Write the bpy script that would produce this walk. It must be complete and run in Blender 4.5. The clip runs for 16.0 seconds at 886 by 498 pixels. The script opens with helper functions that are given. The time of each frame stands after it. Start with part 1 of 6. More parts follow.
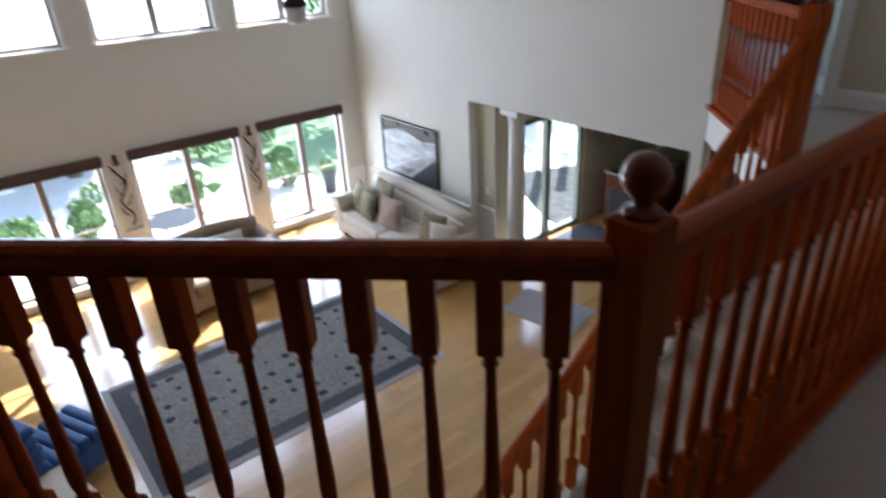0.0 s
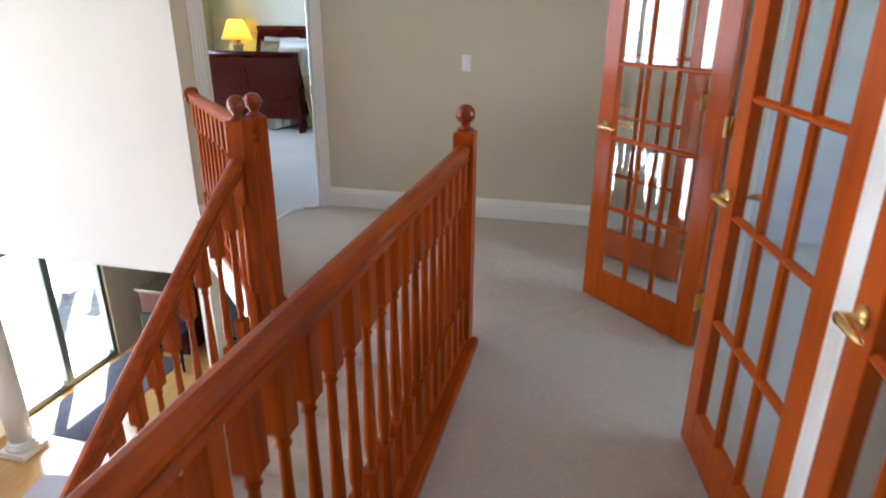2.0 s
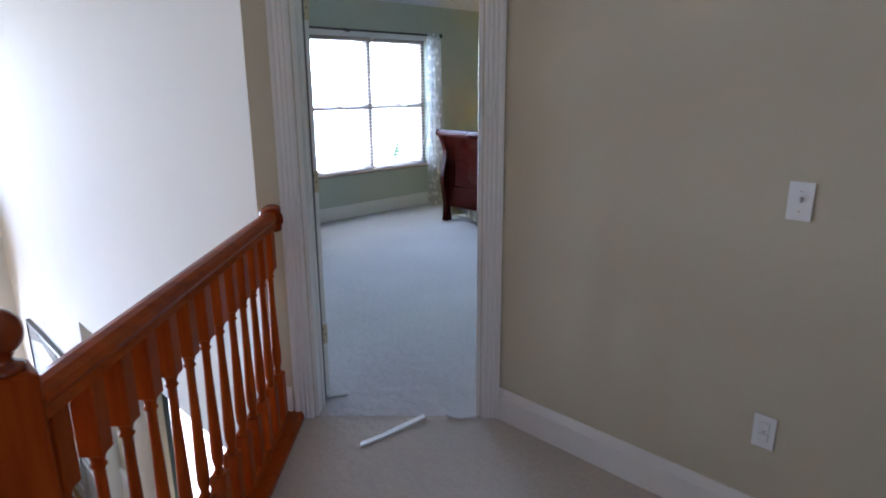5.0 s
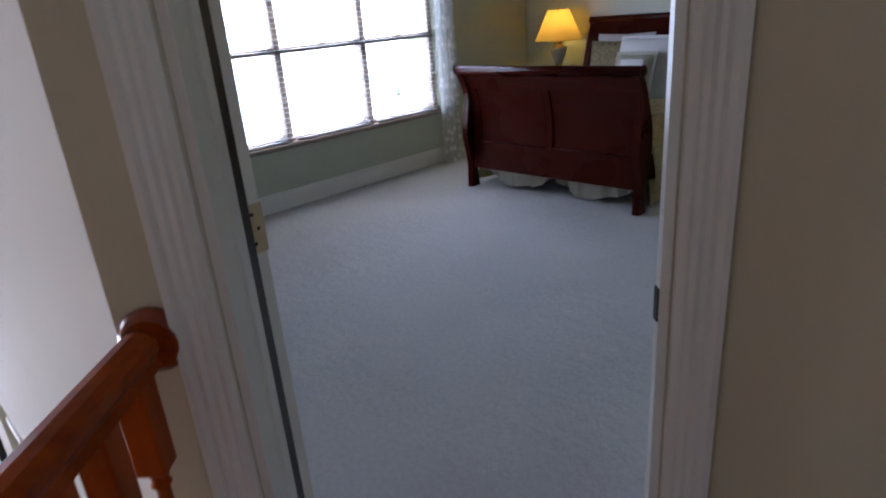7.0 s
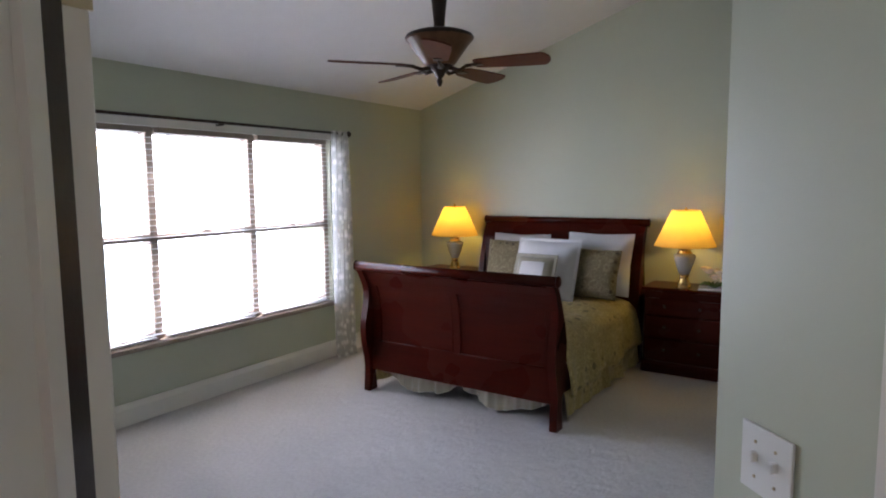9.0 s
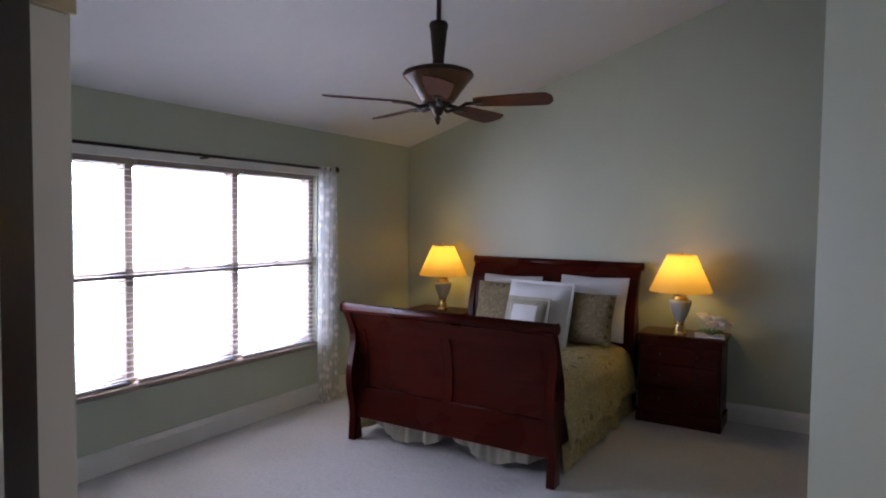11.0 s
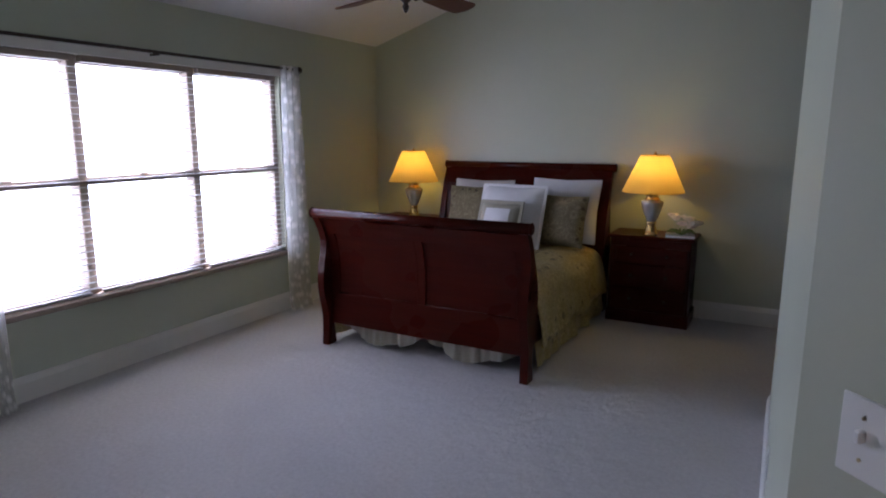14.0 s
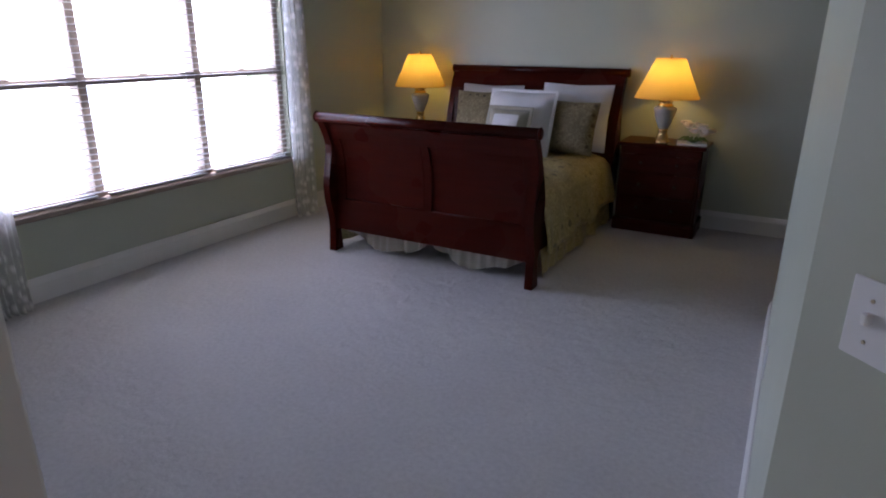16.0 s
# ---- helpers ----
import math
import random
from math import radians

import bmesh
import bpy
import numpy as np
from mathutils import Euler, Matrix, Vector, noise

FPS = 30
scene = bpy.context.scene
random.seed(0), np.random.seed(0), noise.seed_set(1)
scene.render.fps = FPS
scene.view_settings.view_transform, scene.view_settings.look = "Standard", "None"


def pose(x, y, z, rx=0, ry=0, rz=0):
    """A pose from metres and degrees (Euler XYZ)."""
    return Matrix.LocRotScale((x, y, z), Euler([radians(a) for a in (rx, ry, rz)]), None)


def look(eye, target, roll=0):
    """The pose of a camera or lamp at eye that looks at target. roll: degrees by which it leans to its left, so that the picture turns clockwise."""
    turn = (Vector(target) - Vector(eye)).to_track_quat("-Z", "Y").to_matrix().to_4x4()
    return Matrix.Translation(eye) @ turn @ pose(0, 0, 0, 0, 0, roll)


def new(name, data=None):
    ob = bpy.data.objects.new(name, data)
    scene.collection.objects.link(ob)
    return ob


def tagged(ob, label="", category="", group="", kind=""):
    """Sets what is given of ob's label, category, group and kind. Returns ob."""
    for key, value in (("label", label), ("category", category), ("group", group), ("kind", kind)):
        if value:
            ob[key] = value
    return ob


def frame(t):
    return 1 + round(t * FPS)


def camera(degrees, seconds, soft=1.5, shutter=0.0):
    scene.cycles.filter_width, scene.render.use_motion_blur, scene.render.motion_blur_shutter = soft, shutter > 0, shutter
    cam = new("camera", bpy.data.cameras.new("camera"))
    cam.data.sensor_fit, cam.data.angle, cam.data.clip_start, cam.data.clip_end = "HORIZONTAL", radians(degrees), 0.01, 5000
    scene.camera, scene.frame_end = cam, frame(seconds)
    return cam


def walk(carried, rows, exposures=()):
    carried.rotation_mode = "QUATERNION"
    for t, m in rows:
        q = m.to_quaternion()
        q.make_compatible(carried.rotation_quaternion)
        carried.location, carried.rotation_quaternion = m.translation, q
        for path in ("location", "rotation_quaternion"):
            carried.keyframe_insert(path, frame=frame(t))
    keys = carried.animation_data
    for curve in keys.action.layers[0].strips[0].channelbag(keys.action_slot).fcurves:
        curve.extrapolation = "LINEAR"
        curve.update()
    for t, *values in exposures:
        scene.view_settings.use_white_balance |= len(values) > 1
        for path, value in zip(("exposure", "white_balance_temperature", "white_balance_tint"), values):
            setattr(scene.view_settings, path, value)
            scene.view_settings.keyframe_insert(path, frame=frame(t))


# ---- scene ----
cam = camera(71.1, 16.0, 1.9, 0.25)
PATH = [
    (0, (0.138, 0.233, 1.494), (-1.274, 1.331, 0.600), -3),
    (0.1, (0.186, 0.227, 1.490), (-1.126, 1.390, 0.527), -2.4),
    (0.5, (0.234, 0.431, 1.472), (-0.640, 1.864, 0.383), 0.7),
    (1, (0.166, 0.769, 1.472), (-0.288, 2.418, 0.437), -0.2),
    (1.5, (0.196, 1.235, 1.501), (-0.089, 2.987, 0.579), -1.9),
    (2, (0.132, 1.698, 1.539), (-0.312, 3.511, 0.821), 0.3),
    (2.5, (0.073, 2.169, 1.572), (-0.443, 4.012, 0.992), -0.9),
    (3, (0.043, 2.612, 1.563), (-0.722, 4.393, 1.069), -0.3),
    (3.5, (-0.008, 3.090, 1.557), (-0.846, 4.847, 1.096), -1.5),
    (4, (-0.025, 3.570, 1.550), (-1.085, 5.211, 1.119), 0.3),
    (4.5, (-0.139, 3.971, 1.519), (-1.421, 5.447, 1.098), -0.7),
    (4.7, (-0.190, 4.123, 1.523), (-1.517, 5.547, 1.064), -0.6),
    (6.8, (-1.482, 5.280, 1.449), (-2.937, 6.470, 0.765), -1.2),
    (7, (-1.624, 5.360, 1.460), (-2.970, 6.656, 0.748), -4.6),
    (7.5, (-1.867, 5.523, 1.500), (-3.180, 6.893, 0.868), -4.5),
    (8, (-2.051, 5.596, 1.529), (-3.179, 7.111, 0.873), -4.3),
    (8.5, (-2.121, 5.632, 1.579), (-3.209, 7.249, 1.129), -1.3),
    (9, (-2.111, 5.603, 1.625), (-3.207, 7.264, 1.418), -0.5),
    (11.3, (-2.328, 5.729, 1.659), (-3.345, 7.449, 1.564), 0.8),
    (11.5, (-2.347, 5.749, 1.658), (-3.311, 7.498, 1.542), 0.5),
    (12, (-2.367, 5.775, 1.703), (-3.331, 7.527, 1.684), 1.2),
    (12.5, (-2.362, 5.766, 1.694), (-3.378, 7.488, 1.732), 0.5),
    (13, (-2.349, 5.774, 1.686), (-3.356, 7.499, 1.586), 0.7),
    (13.5, (-2.356, 5.773, 1.616), (-3.364, 7.485, 1.387), 0.1),
    (14, (-2.351, 5.767, 1.572), (-3.291, 7.493, 1.203), -0),
    (14.5, (-2.351, 5.769, 1.557), (-3.288, 7.477, 1.101), -0),
    (15, (-2.353, 5.768, 1.545), (-3.283, 7.456, 1.011), -0),
    (15.5, (-2.354, 5.775, 1.531), (-3.287, 7.439, 0.932), 0),
    (16, (-2.357, 5.770, 1.524), (-3.279, 7.426, 0.884), 0.3),
]
EXPOSURE = [(0, 2.0, 5350, 12), (0.5, 3.08, 5650, 23), (1.0, 3.85, 5850, 22), (1.5, 3.9, 5700, 14), (2.0, 3.65, 5550, 13), (2.5, 3.43, 5400, 12), (3.5, 3.25, 5050, 14), (4.5, 2.97, 5050, 16), (7, 2.02, 5500, 23), (8, 2.45, 5600, 25), (8.5, 2.5, 5850, 27), (9, 2.55, 6150, 26), (11.5, 2.17, 5800, 32), (13.5, 1.99, 5750, 32), (16, 1.97, 5750, 33)]
walk(cam, [(t, look(eye, target, roll)) for t, eye, target, roll in PATH], EXPOSURE)

# ---------------- world, sun, window light, exposure ----------------
SUN_AZ, SUN_EL = 128.0, 50.0          # degrees: compass of the sun in plan (from +x, anticlockwise), height
world = bpy.data.worlds.new("sky")
scene.world = world
world.use_nodes = True
wn = world.node_tree
sky = wn.nodes.new("ShaderNodeTexSky")
sky.sky_type, sky.sun_disc = "NISHITA", False
sky.sun_elevation, sky.sun_rotation = radians(SUN_EL), radians(90 - SUN_AZ)
wn.nodes["Background"].inputs[1].default_value = 0.15
wn.links.new(sky.outputs[0], wn.nodes["Background"].inputs[0])


def lamp(name, kind, energy, m, color=(1, 1, 1), **settings):
    data = bpy.data.lights.new(name, kind)
    data.energy, data.color = energy, color
    if kind == "AREA":
        data.shape, data.size, data.size_y = "RECTANGLE", settings["w"], settings["h"]
    if kind == "SUN":
        data.angle = radians(settings["angle"])
    if kind == "POINT":
        data.shadow_soft_size = settings["r"]
    ob = new(name, data)
    ob.matrix_world = m
    return ob


sun_dir = Vector((math.cos(radians(SUN_AZ)) * math.cos(radians(SUN_EL)), math.sin(radians(SUN_AZ)) * math.cos(radians(SUN_EL)), math.sin(radians(SUN_EL))))
lamp("sun", "SUN", 5.0, look(sun_dir * 30, (0, 0, 0)), (1.0, 0.95, 0.86), angle=0.5)
# daylight of the sky just outside the openings, leaning down as the sky's light falls
for y0, y1 in ((0.11, 1.57), (1.95, 3.47), (3.81, 5.25)):
    yc = (y0 + y1) / 2
    lamp("upper_window_daylight", "AREA", 18, look((-9.55, yc, 1.293), (-8.55, yc, 0.83)), (0.93, 0.97, 1.0), w=y1 - y0 + 0.28, h=1.95).visible_camera = True
    lamp("lower_window_daylight", "AREA", 15, look((-9.30, yc, -1.74), (-8.30, yc, -2.1)), (0.93, 0.97, 1.0), w=y1 - y0, h=1.7)
lamp("bedroom_window_daylight", "AREA", 33, look((-6.80, 8.567, 1.287), (-5.80, 8.567, 0.88)), (0.77, 0.885, 1.0), w=3.0, h=1.95).visible_camera = True
lamp("office_window_daylight", "AREA", 2.6, look((4.25, 4.2, 1.35), (0, 4.2, 1.1)), (0.9, 0.94, 1.0), w=1.5, h=1.3)


# ---------------- materials ----------------
def node(nt, kind, **ins):
    n = nt.nodes.new(kind)
    for k, v in ins.items():
        n.inputs[k].default_value = v
    return n


def mat(name, a, b=None, rough=0.6, metal=0.0, grain=(8, 8, 8), fine=120.0, bump=0.1, big=1.2, coat=0.0, rough_var=0.08, jitter=0.0, detail=6.0, spec=0.5, pile=0.0):
    """A principled surface: colour runs from a to b by a stretched grain and a slow stain, fine relief by noise."""
    b = b or tuple(c * 0.82 for c in a)
    m = bpy.data.materials.new(name)
    m.use_nodes = True
    nt = m.node_tree
    L = nt.links.new
    p = nt.nodes["Principled BSDF"]
    tc = nt.nodes.new("ShaderNodeTexCoord")
    mp = node(nt, "ShaderNodeMapping", Scale=grain)
    L(tc.outputs["Object"], mp.inputs[0])
    info = nt.nodes.new("ShaderNodeObjectInfo")
    shift = nt.nodes.new("ShaderNodeVectorMath")
    shift.operation = "MULTIPLY"
    shift.inputs[1].default_value = (17, 31, 23)
    L(info.outputs["Random"], shift.inputs[0])
    L(shift.outputs[0], mp.inputs[1])
    n1 = node(nt, "ShaderNodeTexNoise", Scale=1.0, Detail=detail, Roughness=0.6)
    L(mp.outputs[0], n1.inputs[0])
    n2 = node(nt, "ShaderNodeTexNoise", Scale=big, Detail=3.0)
    L(tc.outputs["Object"], n2.inputs[0])
    n3 = node(nt, "ShaderNodeTexNoise", Scale=fine, Detail=3.0)
    L(tc.outputs["Object"], n3.inputs[0])
    mixf = nt.nodes.new("ShaderNodeMath")
    mixf.operation = "MULTIPLY_ADD"
    mixf.inputs[1].default_value = 0.65
    L(n1.outputs[0], mixf.inputs[0])
    half = nt.nodes.new("ShaderNodeMath")
    half.operation = "MULTIPLY"
    half.inputs[1].default_value = 0.35
    L(n2.outputs[0], half.inputs[0])
    L(half.outputs[0], mixf.inputs[2])
    ramp = nt.nodes.new("ShaderNodeValToRGB")
    ramp.color_ramp.elements[0].position, ramp.color_ramp.elements[1].position = 0.32, 0.68
    ramp.color_ramp.elements[0].color, ramp.color_ramp.elements[1].color = (*b, 1), (*a, 1)
    L(mixf.outputs[0], ramp.inputs[0])
    out = ramp.outputs[0]
    if jitter:
        hsv = nt.nodes.new("ShaderNodeHueSaturation")
        mr = node(nt, "ShaderNodeMapRange", **{"To Min": 1 - jitter, "To Max": 1 + jitter})
        L(info.outputs["Random"], mr.inputs[0])
        L(mr.outputs[0], hsv.inputs["Value"])
        L(out, hsv.inputs["Color"])
        out = hsv.outputs[0]
    L(out, p.inputs["Base Color"])
    mr = node(nt, "ShaderNodeMapRange", **{"To Min": max(0.02, rough - rough_var), "To Max": min(1, rough + rough_var)})
    L(n2.outputs[0], mr.inputs[0])
    L(mr.outputs[0], p.inputs["Roughness"])
    p.inputs["Metallic"].default_value = metal
    p.inputs["Coat Weight"].default_value = coat
    p.inputs["Coat Roughness"].default_value = 0.12
    p.inputs["Specular IOR Level"].default_value = spec
    if bump:
        bp = node(nt, "ShaderNodeBump", Strength=bump, Distance=0.004)
        L(n3.outputs[0], bp.inputs["Height"])
        if pile:
            n4 = node(nt, "ShaderNodeTexNoise", Scale=pile, Detail=4.0, Roughness=0.65)
            L(tc.outputs["Object"], n4.inputs[0])
            b2 = node(nt, "ShaderNodeBump", Strength=0.55, Distance=0.03)
            L(n4.outputs[0], b2.inputs["Height"])
            L(b2.outputs[0], bp.inputs["Normal"])
        L(bp.outputs[0], p.inputs["Normal"])
    return m


def glass_mat(name, tint=(1, 1, 1), ior=1.5):
    m = bpy.data.materials.new(name)
    m.use_nodes = True
    nt = m.node_tree
    nt.nodes.remove(nt.nodes["Principled BSDF"])
    tr = node(nt, "ShaderNodeBsdfTransparent", Color=(*tint, 1))
    gl = node(nt, "ShaderNodeBsdfGlossy", Roughness=0.015)
    lw = node(nt, "ShaderNodeLayerWeight", Blend=0.5)
    pw5 = nt.nodes.new("ShaderNodeMath")
    pw5.operation = "POWER"
    pw5.inputs[1].default_value = 5.0
    fr = nt.nodes.new("ShaderNodeMath")
    fr.operation = "MULTIPLY_ADD"
    fr.inputs[1].default_value, fr.inputs[2].default_value = 0.9, ((ior - 1) / (ior + 1)) ** 2
    nt.links.new(lw.outputs["Facing"], pw5.inputs[0])
    nt.links.new(pw5.outputs[0], fr.inputs[0])
    mx = nt.nodes.new("ShaderNodeMixShader")
    nt.links.new(fr.outputs[0], mx.inputs[0])
    nt.links.new(tr.outputs[0], mx.inputs[1])
    nt.links.new(gl.outputs[0], mx.inputs[2])
    nt.links.new(mx.outputs[0], nt.nodes["Material Output"].inputs[0])
    return m


def sheer_mat(name, color, cover=0.5, pattern=9.0):
    """Lace: a thin translucent cloth with denser sprigs."""
    m = bpy.data.materials.new(name)
    m.use_nodes = True
    nt = m.node_tree
    L = nt.links.new
    nt.nodes.remove(nt.nodes["Principled BSDF"])
    tc = nt.nodes.new("ShaderNodeTexCoord")
    vo = node(nt, "ShaderNodeTexVoronoi", Scale=pattern)
    L(tc.outputs["Object"], vo.inputs[0])
    mr = node(nt, "ShaderNodeMapRange", **{"From Min": 0.15, "From Max": 0.5, "To Min": min(1, cover + 0.4), "To Max": cover})
    L(vo.outputs["Distance"], mr.inputs[0])
    tr = nt.nodes.new("ShaderNodeBsdfTransparent")
    df = node(nt, "ShaderNodeBsdfDiffuse", Color=(*color, 1))
    tl = node(nt, "ShaderNodeBsdfTranslucent", Color=(*color, 1))
    m1, m2 = nt.nodes.new("ShaderNodeMixShader"), nt.nodes.new("ShaderNodeMixShader")
    L(df.outputs[0], m1.inputs[1])
    L(tl.outputs[0], m1.inputs[2])
    L(mr.outputs[0], m2.inputs[0])
    L(tr.outputs[0], m2.inputs[1])
    L(m1.outputs[0], m2.inputs[2])
    L(m2.outputs[0], nt.nodes["Material Output"].inputs[0])
    return m


def shade_mat(name, color):
    m = bpy.data.materials.new(name)
    m.use_nodes = True
    nt = m.node_tree
    L = nt.links.new
    nt.nodes.remove(nt.nodes["Principled BSDF"])
    df = node(nt, "ShaderNodeBsdfDiffuse", Color=(*color, 1))
    tl = node(nt, "ShaderNodeBsdfTranslucent", Color=(*color, 1))
    wv = node(nt, "ShaderNodeTexNoise", Scale=90.0)
    bp = node(nt, "ShaderNodeBump", Strength=0.3, Distance=0.002)
    L(wv.outputs[0], bp.inputs["Height"])
    L(bp.outputs[0], df.inputs["Normal"])
    mx = nt.nodes.new("ShaderNodeMixShader")
    mx.inputs[0].default_value = 0.6
    L(df.outputs[0], mx.inputs[1])
    L(tl.outputs[0], mx.inputs[2])
    L(mx.outputs[0], nt.nodes["Material Output"].inputs[0])
    return m


def pattern_mat(name, ground, motif, dark, scale=5.0, rough=0.85, size=0.28, scroll=16.0):
    """A woven ground with dark flower heads on a loose grid and thin scrolls between."""
    m = bpy.data.materials.new(name)
    m.use_nodes = True
    nt = m.node_tree
    L = nt.links.new
    p = nt.nodes["Principled BSDF"]
    p.inputs["Roughness"].default_value = rough
    tc = nt.nodes.new("ShaderNodeTexCoord")
    warp = node(nt, "ShaderNodeTexNoise", Scale=2.2)
    L(tc.outputs["Object"], warp.inputs[0])
    vm = nt.nodes.new("ShaderNodeVectorMath")
    vm.operation = "MULTIPLY_ADD"
    vm.inputs[1].default_value = (0.12, 0.12, 0.12)
    L(warp.outputs[1], vm.inputs[0])
    L(tc.outputs["Object"], vm.inputs[2])
    vo = node(nt, "ShaderNodeTexVoronoi", Scale=scale, Randomness=0.35)
    L(vm.outputs[0], vo.inputs[0])
    r1 = nt.nodes.new("ShaderNodeValToRGB")
    r1.color_ramp.interpolation = "CONSTANT"
    r1.color_ramp.elements[0].color, r1.color_ramp.elements[1].color = (1, 1, 1, 1), (0, 0, 0, 1)
    r1.color_ramp.elements[1].position = size
    L(vo.outputs["Distance"], r1.inputs[0])
    no = node(nt, "ShaderNodeTexNoise", Scale=scroll, Detail=2.0, Distortion=2.5)
    L(tc.outputs["Object"], no.inputs[0])
    r2 = nt.nodes.new("ShaderNodeValToRGB")
    cr = r2.color_ramp
    cr.elements[0].position, cr.elements[0].color = 0.44, (0, 0, 0, 1)
    cr.elements[1].position, cr.elements[1].color = 0.56, (0, 0, 0, 1)
    cr.elements.new(0.5).color = (1, 1, 1, 1)
    L(no.outputs[0], r2.inputs[0])
    m1, m2 = nt.nodes.new("ShaderNodeMix"), nt.nodes.new("ShaderNodeMix")
    m1.data_type = m2.data_type = "RGBA"
    m1.inputs[6].default_value, m1.inputs[7].default_value = (*ground, 1), (*motif, 1)
    m2.inputs[7].default_value = (*dark, 1)
    L(r2.outputs[0], m1.inputs[0])
    L(m1.outputs[2], m2.inputs[6])
    L(r1.outputs[0], m2.inputs[0])
    L(m2.outputs[2], p.inputs["Base Color"])
    fz = node(nt, "ShaderNodeTexNoise", Scale=260.0)
    L(tc.outputs["Object"], fz.inputs[0])
    bp = node(nt, "ShaderNodeBump", Strength=0.4, Distance=0.004)
    L(fz.outputs[0], bp.inputs["Height"])
    L(bp.outputs[0], p.inputs["Normal"])
    return m


